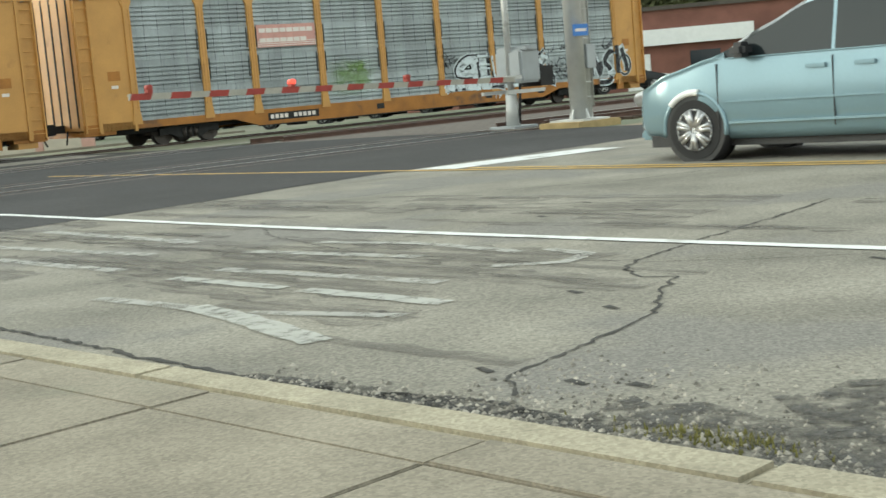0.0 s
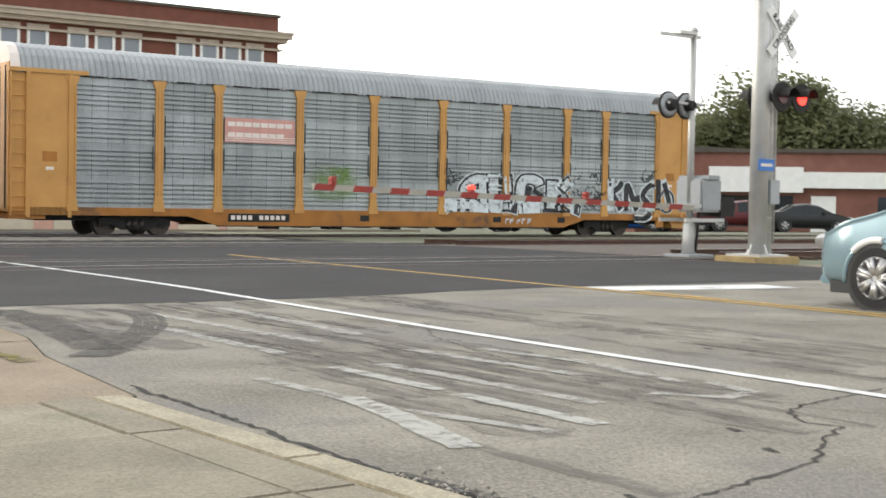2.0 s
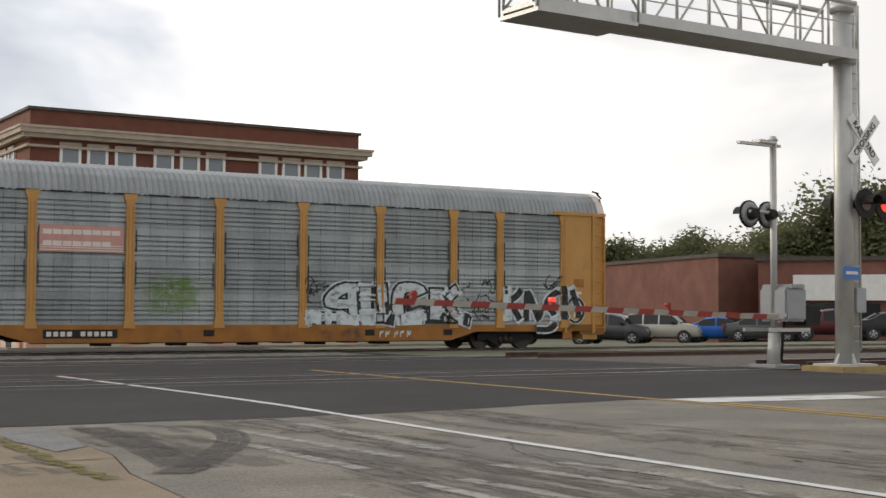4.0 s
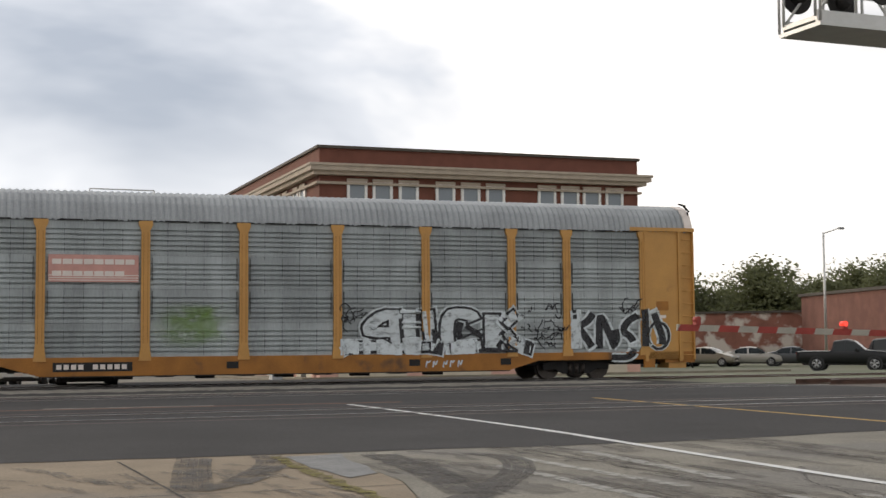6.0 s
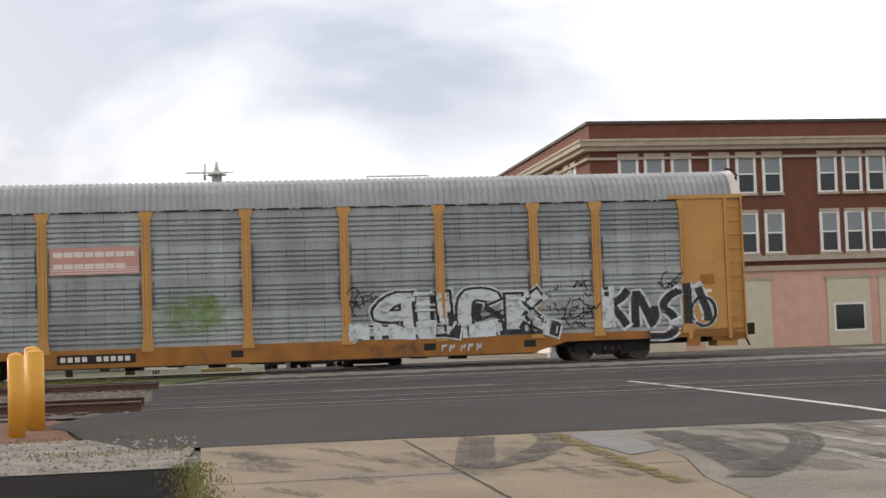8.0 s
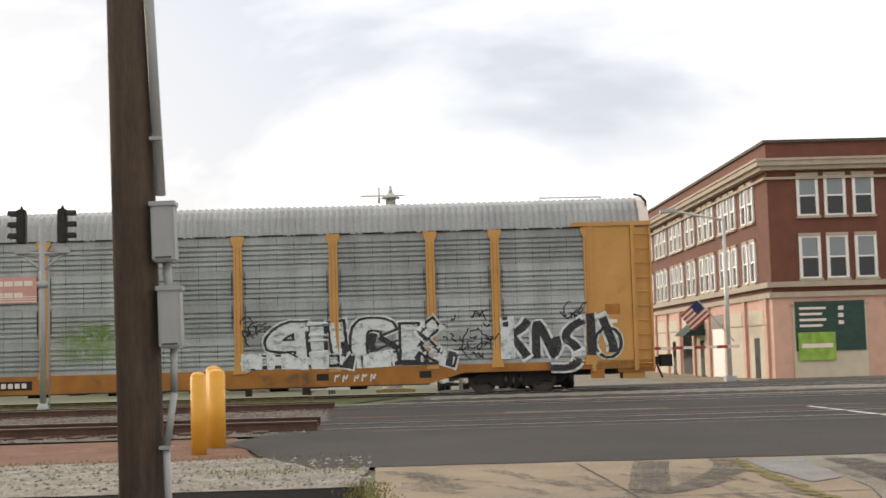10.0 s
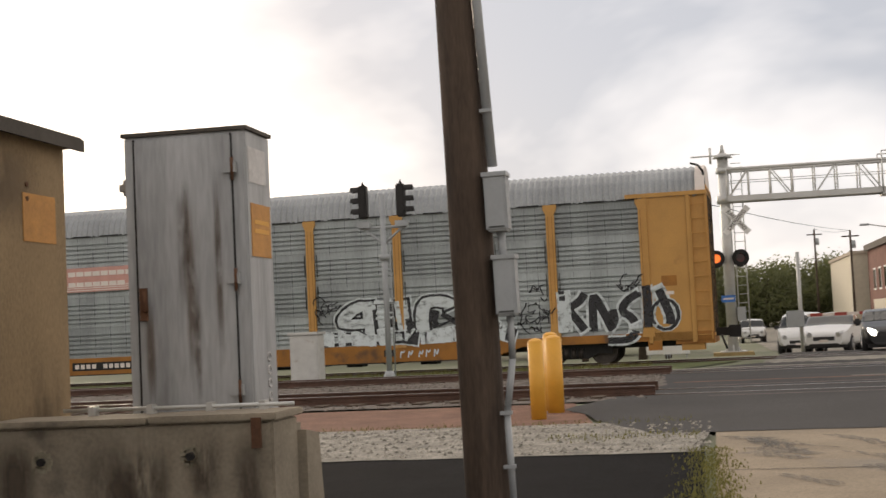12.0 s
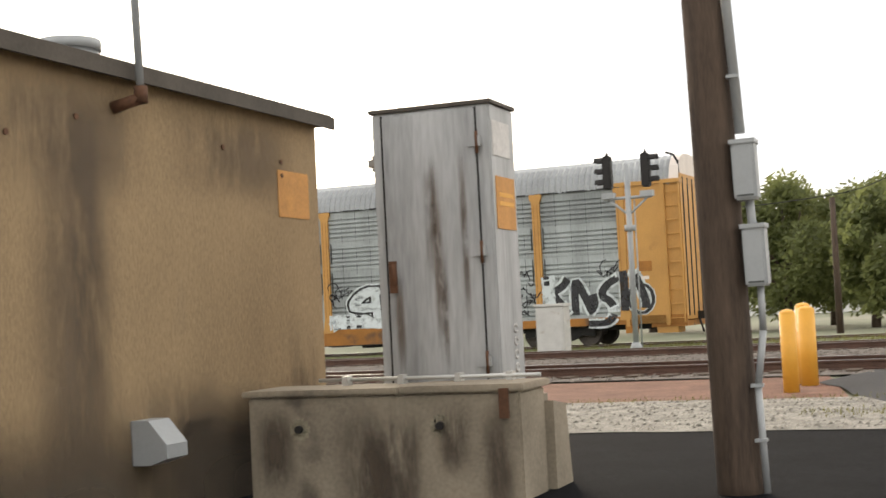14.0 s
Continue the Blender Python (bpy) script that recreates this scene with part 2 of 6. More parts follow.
BLIND = glass("pane_over_pale_blind", (0.22, 0.25, 0.28), 0.15)
OLD_BRICK = mat("flaking_whitewashed_brick", (0.30, 0.13, 0.095), 0.95, scale=0.9, fine=12, amount=0.35, bump=0.3, stain=(0.60, 0.54, 0.48), stain_at=0.47)
STORE_BRICK = mat("store_brick", (0.235, 0.105, 0.078), 0.9, scale=0.8, fine=14, amount=0.4, stain=(0.17, 0.075, 0.058), stain_at=0.55)
ALU = mat("silver_paint", (0.58, 0.58, 0.56), 0.45, 0.4, scale=3, amount=0.2, bump=0.05)
GREY_BOX = mat("grey_box", (0.38, 0.40, 0.41), 0.5, 0.1, scale=4, amount=0.15, bump=0.05)
DARK_GREY = mat("dark_grey_paint", (0.08, 0.085, 0.08), 0.6, scale=4, amount=0.3)
ARM = mat("dirty_white_arm", (0.46, 0.43, 0.36), 0.7, scale=4, amount=0.25)
PLINTH = mat("dull_yellow_concrete", (0.46, 0.34, 0.16), 0.9, scale=4, amount=0.4)
RED = mat("gate_red", (0.38, 0.05, 0.035), 0.6, scale=5, amount=0.3)
RED_LAMP = mat("lit_red_lamp", (1.0, 0.06, 0.035), 0.3, emit=1.3, bump=0)
AMBER_LAMP = mat("lit_amber_lamp", (1.0, 0.20, 0.04), 0.3, emit=1.5, bump=0)
HEADLAMP = mat("lit_headlamp", (1.0, 0.96, 0.86), 0.3, emit=12.0, bump=0)
DEAD_LAMP = mat("unlit_lens", (0.10, 0.012, 0.01), 0.2, bump=0)
BLUE = mat("blue_sign", (0.05, 0.19, 0.55), 0.5, scale=4, amount=0.15)
WOOD_POLE = mat("creosoted_pole", (0.105, 0.072, 0.051), 0.9, scale=3, fine=25, amount=0.65, bump=0.6, stretch=(4, 4, 0.5), stain=(0.045, 0.031, 0.023), stain_at=0.56)
BOLLARD = mat("yellow_bollard", (0.80, 0.40, 0.05), 0.5, scale=4, amount=0.12, bump=0.05)
CABINET = mat("weathered_galvanised_cabinet", (0.51, 0.52, 0.525), 0.6, 0.15, scale=1.3, fine=12, amount=0.5, stretch=(3, 3, 0.4), stain=(0.33, 0.29, 0.25), stain_at=0.58)
SHED = mat("tan_stucco", (0.39, 0.275, 0.155), 0.92, scale=0.9, fine=45, amount=0.38, bump=0.5, speck=0.10, stain=(0.24, 0.18, 0.115), stain_at=0.6, stretch=(1, 1, 0.5))
ROOFTAR = mat("roof_edge_tar", (0.10, 0.085, 0.07), 0.85, scale=3, amount=0.4)
VAULT = mat("weathered_concrete", (0.37, 0.315, 0.24), 0.95, scale=2.2, fine=40, amount=0.45, bump=0.4, stain=(0.12, 0.10, 0.08), stain_at=0.62)
ORANGE = mat("orange_notice", (0.66, 0.32, 0.09), 0.7, scale=5, amount=0.3)
PAPER = mat("peeling_white_notice", (0.72, 0.70, 0.68), 0.8, scale=9, amount=0.3)
STREAK = mat("dark_water_streak", (0.17, 0.13, 0.095), 0.95, scale=2.0, fine=20, amount=0.4, patchy=0.85, stretch=(1.2, 1.2, 0.35), soft_edges=0.5)
STREAK_FRONT = mat("dark_water_streak_front", (0.13, 0.10, 0.075), 0.95, scale=2.5, fine=20, amount=0.4, patchy=0.72, stretch=(2, 2, 0.5), soft_edges=0.8)
# black grime at the wall's foot, made darker to hold the shadow there
GRIME_SHADE = mat("wall_base_grime_shade", (0.10, 0.078, 0.055), 0.95, scale=1.6, fine=20, amount=0.4, patchy=1.0, stretch=(1.2, 0.6, 0.8), soft_edges=0.9)
RUSTWASH = mat("rust_wash_front", (0.20, 0.15, 0.115), 0.9, scale=3, fine=20, amount=0.3, patchy=0.8, stretch=(2, 2, 0.7), soft_edges=0.65)
RUST = mat("rust", (0.16, 0.075, 0.04), 0.9, scale=5, amount=0.5)
VAN = mat("teal_car_paint", (0.235, 0.340, 0.390), 0.22, 0.3, scale=1, amount=0.08, bump=0)
TYRE = mat("tyre_rubber", (0.022, 0.022, 0.023), 0.85, scale=8, amount=0.3)
RIM = mat("alloy_rim", (0.62, 0.62, 0.62), 0.3, 0.7, bump=0)
CARGLASS = glass("car_glass", (0.015, 0.02, 0.022), 0.04)
PLASTIC = mat("black_plastic", (0.03, 0.03, 0.032), 0.5, bump=0)
BARK = mat("bark", (0.12, 0.09, 0.065), 0.95, scale=6, amount=0.5)
LEAF = mat("leaves", (0.155, 0.18, 0.065), 0.7, scale=0.6, fine=6, amount=0.5, bump=0, island=0.4)
# second copy of the leaves for far trees; their shadier look is in its colours
FAR_LEAF = mat("far_leaves_shaded", (0.165, 0.180, 0.080), 0.75, scale=0.25, fine=4, amount=0.5, bump=0, island=0.4)


def let_light_through(m, colour, share):
    """Thin leaves pass part of the light that falls on their other side."""
    n, l = m.node_tree.nodes, m.node_tree.links
    tr, mx = n.new("ShaderNodeBsdfTranslucent"), n.new("ShaderNodeMixShader")
    tr.inputs["Color"].default_value = (*colour, 1)
    mx.inputs[0].default_value = share
    l.new(n["Principled BSDF"].outputs[0], mx.inputs[1])
    l.new(tr.outputs[0], mx.inputs[2])
    l.new(mx.outputs[0], n["Material Output"].inputs["Surface"])


let_light_through(LEAF, (0.25, 0.275, 0.10), 0.5)
let_light_through(FAR_LEAF, (0.19, 0.20, 0.07), 0.4)
let_light_through(WEED, (0.2, 0.2, 0.05), 0.3)

# ---- building blocks ----


def box(bm, x0, x1, y0, y1, z0, z1):
    v = [bm.verts.new(p) for p in ((x0, y0, z0), (x1, y0, z0), (x1, y1, z0), (x0, y1, z0), (x0, y0, z1), (x1, y0, z1), (x1, y1, z1), (x0, y1, z1))]
    for f in ((3, 2, 1, 0), (4, 5, 6, 7), (0, 1, 5, 4), (1, 2, 6, 5), (2, 3, 7, 6), (3, 0, 4, 7)):
        bm.faces.new([v[i] for i in f])
    return v


def tube(bm, a, b, r0, r1=None, n=12, caps=True):
    a, b = Vector(a), Vector(b)
    r1 = r0 if r1 is None else r1
    q = (b - a).to_track_quat("Z", "Y")
    rings = []
    for p, r in ((a, r0), (b, r1)):
        rings.append([bm.verts.new(p + q @ Vector((r * math.cos(2 * math.pi * i / n), r * math.sin(2 * math.pi * i / n), 0))) for i in range(n)])
    for i in range(n):
        f = bm.faces.new((rings[0][i], rings[0][(i + 1) % n], rings[1][(i + 1) % n], rings[1][i]))
        f.smooth = True
    if caps:
        bm.faces.new(rings[0][::-1])
        bm.faces.new(rings[1])


def prism(bm, outline, y0, y1, axis="y"):
    """A flat outline (a, z) drawn out along an axis from y0 to y1."""
    put = (lambda a, z, d: (a, d, z)) if axis == "y" else ((lambda a, z, d: (d, a, z)) if axis == "x" else (lambda a, z, d: (a, z, d)))
    lo = [bm.verts.new(put(a, z, y0)) for a, z in outline]
    hi = [bm.verts.new(put(a, z, y1)) for a, z in outline]
    n = len(outline)
    bm.faces.new(lo)
    bm.faces.new(hi[::-1])
    for i in range(n):
        bm.faces.new((lo[i], hi[i], hi[(i + 1) % n], lo[(i + 1) % n]))


def mesh_of(name, bm, material, bevel=0.0):
    bmesh.ops.recalc_face_normals(bm, faces=bm.faces[:])
    if bevel:
        bmesh.ops.bevel(bm, geom=[e for e in bm.edges if len(e.link_faces) == 2 and e.calc_face_angle(0) > 0.6], offset=bevel, segments=2, affect="EDGES", clamp_overlap=True)
    me = bpy.data.meshes.new(name)
    bm.to_mesh(me)
    bm.free()
    me.materials.append(material)
    return me


def part(name, bm, material, parent, label="", bevel=0.0):
    ob = new(name, mesh_of(name, bm, material, bevel))
    ob.parent = parent
    return tagged(ob, label) if label else ob


def thing(name, label, category, at=None, group="", kind=""):
    ob = new(name)
    if at is not None:
        ob.matrix_basis = at
    return tagged(ob, label, category, group, kind)


def single(name, bm, material, label, category, at=None, group="", kind="", bevel=0.0):
    ob = new(name, mesh_of(name, bm, material, bevel))
    if at is not None:
        ob.matrix_basis = at
    return tagged(ob, label, category, group, kind)


def B():
    return bmesh.new()


def boxed(*a):
    bm = bmesh.new()
    box(bm, *a)
    return bm


def tubed(*a, **k):
    bm = bmesh.new()
    tube(bm, *a, **k)
    return bm


def text_mesh(name, words, size, material, parent, m, label="", extrude=0.004):
    c = bpy.data.curves.new(name, "FONT")
    c.body, c.size, c.extrude, c.align_x, c.align_y = words, size, extrude, "CENTER", "CENTER"
    tmp = bpy.data.objects.new(name, c)
    me = bpy.data.meshes.new_from_object(tmp)
    bpy.data.objects.remove(tmp)
    me.materials.clear()
    me.materials.append(material)
    ob = new(name, me)
    ob.parent = parent
    ob.matrix_basis = m
    return tagged(ob, label) if label else ob


# ---- ground ----
TURN = -3.15          # the tracks lie this many degrees off square to the road


def level(y):
    """Height of the ground: flat up to the crossing, then falling gently behind it."""
    pts = ((-500, 0.0), (24, 0.0), (34, -0.10), (43.5, -0.12), (47, -0.18), (64, -0.70), (80, -0.90), (600, -0.90))
    for (a, za), (b, zb) in zip(pts, pts[1:]):
        if y <= b:
            return za + (zb - za) * (y - a) / (b - a)
    return -0.90


YS = (-40, -10, 0, 2, 4, 6, 8, 10, 12, 13.5, 15, 18, 20, 22, 24, 26, 28, 30, 32, 34, 36, 38, 40, 42, 43.5, 45.2, 47, 50, 55, 60, 64, 72, 80, 90, 120, 200, 600)


def sheet(name, outline, lift, material, label, category="ground", thick=0.0, kind="structure", parent=None):
    """A piece of ground cut to an outline (x, y), draped on the land, lift metres above it."""
    bm = B()
    vs = [bm.verts.new((x, y, 0)) for x, y in outline]
    bm.faces.new(vs)
    lo, hi = min(p[1] for p in outline), max(p[1] for p in outline)
    for y in YS:
        if lo < y < hi:
            bmesh.ops.bisect_plane(bm, geom=bm.verts[:] + bm.edges[:] + bm.faces[:], plane_co=(0, y, 0), plane_no=(0, 1, 0))
    for v in bm.verts:
        v.co.z = level(v.co.y) + lift
    if thick:
        r = bmesh.ops.extrude_face_region(bm, geom=bm.faces[:])
        for v in [g for g in r["geom"] if isinstance(g, bmesh.types.BMVert)]:
            v.co.z -= thick
    me = mesh_of(name, bm, material)
    ob = new(name, me)
    if me.polygons[0].normal.z < 0 and not thick:
        me.flip_normals()
    if parent:
        ob.parent = parent
        return ob
    return tagged(ob, label, category, kind=kind)


def wobble(points, step=0.5, size=0.12, seed=1):
    """An outline with slightly ragged edges."""
    out = []
    for (a, b), (c, d) in zip(points, points[1:] + points[:1]):
        n = max(1, int(math.hypot(c - a, d - b) / step))
        for i in range(n):
            x, y = a + (c - a) * i / n, b + (d - b) * i / n
            k = noise.noise((x * 1.3 + seed, y * 1.3, seed)) * size if i else 0
            out.append((x + k, y + k))
    return out


def across(x, y0):
    """y of a line along the tracks that passes x = 0 at y0."""
    return y0 + math.tan(radians(TURN)) * x


sheet("ground", [(-400, -60), (400, -60), (400, 600), (-400, 600)], -0.03, LAND, "patchy dry earth and grass reaching far beyond the tracks")
sheet("road", [(3.2, -40), (21.5, -40), (21.5, 14.6), (4.22, 14.4), (4.2, 13.4), (3.92, 10.56), (3.58, 9.3), (3.31, 7.2), (3.2, 7.0)], 0.0, OLD_ROAD, "worn pale grey road surface with cracks and stains", "road")
sheet("road_far", [(3.6, 47.2), (19.0, 46.5), (19.0, 500), (3.6, 500)], 0.0, OLD_ROAD, "pale grey street running away beyond the tracks", "road")
sheet("road_crossing", wobble([(-1.9, 18.2), (-0.6, 13.9), (3.2, 13.65), (8.0, 13.3), (12.0, 13.7), (21.5, 13.2), (22.0, 30), (21.5, 46.2), (2.6, 47.4), (1.6, 36.4), (-1.1, 32.4), (-0.7, 24)]), 0.005, ASPHALT, "dark newer asphalt laid over the rail crossing", "road")
sheet("apron", [(0.0, 7.2), (3.3, 7.2), (3.57, 9.3), (3.91, 10.56), (4.2, 13.4), (4.2, 14.3), (0.05, 14.3)], 0.0, APRON, "tan concrete driveway apron beside the road", "pavement")
sheet("lot", [(-30, -30), (-0.06, -30), (-0.06, 12.0), (-30, 12.0)], -0.004, LOT, "black asphalt yard beside the driveway", "pavement")
sheet("gravel_strip", wobble([(-40, 11.9), (-0.1, 11.9), (0.0, 14.4), (-1.0, 15.6), (-40, 15.6)], seed=4), 0.004, GRAVEL, "pale gravel strip along the yard", "gravel")
sheet("brick_strip", [(-40, 15.5), (-1.3, 15.5), (-1.9, 19.6), (-40, 19.9)], 0.0, BRICKDUST, "reddish old brick paving beside the rails", "pavement")
sheet("ballast", [(-200, across(-200, 19.8)), (-1.2, 19.8), (-0.6, 24), (-1.1, 32.6), (-200, across(-200, 32.8))], 0.004, BALLAST, "brown stone ballast under the rails", "ballast", kind="structure")
sheet("ballast_east", [(21.9, across(21.9, 21)), (200, across(200, 21)), (200, across(200, 31)), (21.9, across(21.9, 31))], 0.004, BALLAST, "brown stone ballast under the rails east of the road", "ballast")
sheet("grass_strip", [(-200, across(-200, 32.8)), (-1.1, 32.8), (1.0, 39.0), (-200, across(-200, 39.0))], 0.0, GRASS, "thin green grass between the tracks", "grass")
sheet("pavement_east", [(21.5, -40), (60, -40), (60, 17), (21.5, 17)], 0.004, APRON, "pale concrete pavement beside the road", "pavement")
sheet("pavement_far", [(16.8, 58), (42, 57), (42, 64.2), (19.7, 64.8), (22.0, 132), (18.5, 132)], 0.10, WALK, "pale pavement round the brick building", "pavement", thick=0.14)

# kerb and sidewalk beside the camera
walk_floor = sheet("sidewalk", [(-0.05, -30), (3.05, -30), (3.05, 7.0), (0.0, 7.1)], -0.02, TAR, "concrete sidewalk of square slabs", "pavement")
for i, y in enumerate((-4.58, -3.08, -1.58, -0.08, 1.42, 2.92, 4.42, 5.92)):
    for j, (x0, x1) in enumerate(((-0.05, 1.165), (1.18, 2.672), (2.684, 2.965))):
        part("slab", boxed(x0, x1, y, min(y + 1.488, 7.08), -0.05, 0.026 + 0.003 * ((i + 2 * j) % 3)), WALK, walk_floor, bevel=0.006)
for i in range(5):
    y = -4.0 + 3.0 * i
    y1 = min(y + 2.995, 7.1)
    if y1 > y:
        part("kerb_stone", boxed(2.975, 3.19, y, y1, -0.1, 0.034), KERB, walk_floor, bevel=0.018)

# ---- paint on the road ----


def paint(name, outline, material, label, category="road marking", lift=0.008):
    return sheet(name, outline, lift, material, label, category)


def painted_line(name, pts, width, material, label):
    """A painted line of even width along a gently bending run of plan points, its rims a little worn."""
    ribbon(name, rounded(pts), width, material, label, 0.0175, 0.10, 7)


paint("stop_line", [(12.75, 12.75), (15.7, 12.15), (15.7, 12.95), (12.75, 13.55)], WHITE_LINE, "broad white stop line before the crossing", lift=0.007)




def rounded(pts, times=2):
    """Cuts the corners of a line, its ends kept."""
    for _ in range(times):
        out = [pts[0]]
        for (a, b), (c, d) in zip(pts, pts[1:]):
            out += [(a * 0.75 + c * 0.25, b * 0.75 + d * 0.25), (a * 0.25 + c * 0.75, b * 0.25 + d * 0.75)]
        pts = out + [pts[-1]]
    return pts


def ribbon(name, pts, width, material, label, lift=0.02, ragged=0.3, seed=0, category="road marking"):
    """A flat band along a line of plan points, its edges slightly ragged."""
    bm = B()
    r = random.Random(seed)
    lift *= 0.4
    fine = []
    for (a, b), (c, d) in zip(pts, pts[1:]):
        n = max(1, int(math.hypot(c - a, d - b) / 0.12))
        fine += [(a + (c - a) * i / n, b + (d - b) * i / n) for i in range(n)]
    fine.append(pts[-1])
    if category == "crack":
        # breaks run unsteadily
        fine = [((a + c) / 2 if k else a, (b + d) / 2 if k else b) for (a, b), (c, d) in zip(fine, fine[1:]) for k in (0, 1)] + [pts[-1]]
        fine = [(a + r.uniform(-0.022, 0.022), b + r.uniform(-0.022, 0.022)) for a, b in fine]
    prev = None
    for i, (x, y) in enumerate(fine):
        p, q = fine[max(0, i - 1)], fine[min(len(fine) - 1, i + 1)]
        dx, dy = q[0] - p[0], q[1] - p[1]
        n = math.hypot(dx, dy) or 1
        w0, w1 = (width / 2 * (1 + ragged * r.uniform(-1, 1)) for _ in range(2))
        cur = [bm.verts.new((x - dy / n * w0, y + dx / n * w0, level(y) + lift)), bm.verts.new((x + dy / n * w1, y - dx / n * w1, level(y) + lift))]
        if prev:
            bm.faces.new((prev[0], prev[1], cur[1], cur[0]))
        prev = cur
    return single(name, bm, material, label, category, kind="structure")


painted_line("edge_line", [(6.6, -20), (7.08, 2), (7.26, 8.4), (7.54, 12.5), (7.85, 16.5), (7.78, 23.8)], 0.125, WHITE_LINE, "long white edge line painted on the road")
painted_line("centre_line", [(12.2, -20), (12.36, 7), (12.66, 14), (12.95, 24.0)], 0.12, YELLOW_LINE, "double yellow centre line painted on the road")
painted_line("centre_line", [(12.45, -20), (12.61, 7), (12.86, 12.6)], 0.12, YELLOW_LINE, "double yellow centre line painted on the road")

# worn hatching beside the kerb
for i, (pts, w, m) in enumerate((
        ([(4.30, 6.50), (4.17, 5.85), (3.90, 4.90)], 0.17, BOLD_LINE), ([(4.27, 7.5), (4.28, 6.5)], 0.12, FADED_LINE),
        ([(5.00, 7.75), (4.96, 6.5)], 0.12, BOLD_LINE), ([(4.95, 6.3), (4.90, 5.05)], 0.14, BOLD_LINE),
        ([(4.30, 5.96), (4.55, 5.0)], 0.11, FADED_LINE), ([(5.38, 7.75), (5.42, 5.6)], 0.13, FADED_LINE),
        ([(6.10, 8.4), (6.2, 6.6)], 0.13, FADED_LINE), ([(6.62, 8.2), (6.75, 7.2), (6.55, 6.0)], 0.12, FADED_LINE),
        ([(6.0, 5.75), (6.25, 5.36), (6.57, 5.45), (6.7, 5.9)], 0.12, FADED_LINE), ([(6.65, 12.5), (6.38, 9.5)], 0.16, FADED_LINE),
        ([(5.7, 12.2), (5.75, 9.2)], 0.14, FADED_LINE), ([(5.2, 11.5), (5.1, 8.6)], 0.14, FADED_LINE))):
    ribbon("hatching", pts, w, m, "worn pale paint strip on the road", 0.0188, 0.18, i)
# cracks
for i, (pts, w) in enumerate((
        ([(9.5, 5.4), (7.94, 5.17), (7.09, 5.07), (6.44, 4.96), (6.1, 4.8), (5.92, 4.52), (5.98, 4.35), (5.5, 4.1), (5.1, 3.84), (4.46, 3.68), (4.07, 3.60)], 0.035),
        ([(4.07, 3.6), (3.76, 3.56), (3.5, 3.3)], 0.03), ([(6.44, 4.96), (6.2, 5.6), (6.3, 7.4), (6.9, 9.2), (7.6, 10.2)], 0.022),
        ([(3.44, 7.6), (3.40, 6.6), (3.37, 6.0), (3.29, 5.2), (3.26, 4.4), (3.27, 3.95), (3.24, 3.3)], 0.06),
        ([(3.27, 4.25), (3.25, 3.9), (3.33, 3.55), (3.27, 3.3), (3.36, 2.95)], 0.15), ([(3.30, 3.85), (3.42, 3.45), (3.36, 3.1)], 0.07), ([(6.35, 4.96), (6.6, 4.3), (7.0, 3.6)], 0.012),
        ([(10.2, 9.6), (11.0, 8.6), (12.0, 8.3)], 0.03), ([(8.2, 12.2), (9.6, 11.2), (10.8, 11.0)], 0.03))):
    ribbon("crack", pts, w * 0.62, TAR, "dark ragged crack in the road", 0.010, 0.75, 20 + i, "crack")
for i, (x, y) in enumerate(((5.4, 4.59), (5.09, 4.1), (3.8, 3.72), (3.78, 3.24), (3.85, 2.98), (5.22, 8.31), (8.28, 7.32), (9.22, 7.61), (4.6, 5.2), (6.8, 3.6))):
    ribbon("pothole", [(x - 0.02, y - 0.06), (x + 0.02, y + 0.06)], 0.05, TAR, "small dark hole in the road", 0.009, 0.5, 40 + i, "pothole")
# tyre marks: loops of parallel rubber lines
for i, (pts, n_, gap) in enumerate((
        ([(2.80, 13.5), (2.62, 12.7), (2.47, 12.0), (2.2, 10.7)], 8, 0.050),
        ([(2.15, 10.55), (2.6, 10.95), (2.97, 11.65), (3.42, 12.7), (3.52, 13.5)], 8, 0.045),
        ([(5.5, 12.9), (5.68, 12.2), (5.22, 11.04), (4.6, 10.1), (4.1, 9.4), (3.8, 9.1)], 7, 0.048),
        ([(4.6, 13.1), (4.46, 11.5), (4.24, 10.3), (4.05, 9.4)], 8, 0.055))):
    line = rounded(pts)
    for k in range(n_):
        q = gap * (k - (n_ - 1) / 2)
        ribbon("skid_mark", [(x + 0.8 * q, y - 0.35 * q) for x, y in line], gap * (0.80 + 0.35 * (k % 3 == 0)), SKID, "dark curved tyre skid mark", 0.022 + 0.0004 * k + 0.0001 * i, 0.25, 60 + 10 * i + k, "skid mark")
# traffic grime: long dark bands drawn out along the road, short ones on the driveway
r_ = random.Random(8)
for i in range(44):
    x, y = r_.uniform(3.9, 9.6), r_.uniform(4.2, 12.4)
    n_ = r_.uniform(1.2, 4.2)
    ribbon("dirt_smear", rounded([(x, y), (x + r_.uniform(-0.1, 0.25), min(13.1, y + n_ / 2)), (x + r_.uniform(-0.2, 0.3), min(13.4, y + n_))]), r_.uniform(0.10, 0.42), SMEAR, "brown smear of dirt on the pavement", 0.0125 + 0.0001 * i, 0.5, 100 + i, "dirt")
for i in range(26):
    x, y = r_.uniform(0.3, 3.4), r_.uniform(8.4, 12.3)
    ribbon("dirt_smear", [(x, y), (x + r_.uniform(-0.5, -0.1), y + r_.uniform(0.4, 1.4))], r_.uniform(0.06, 0.26), SMEAR, "brown smear of dirt on the pavement", 0.017 + 0.0001 * i, 0.6, 160 + i, "dirt")
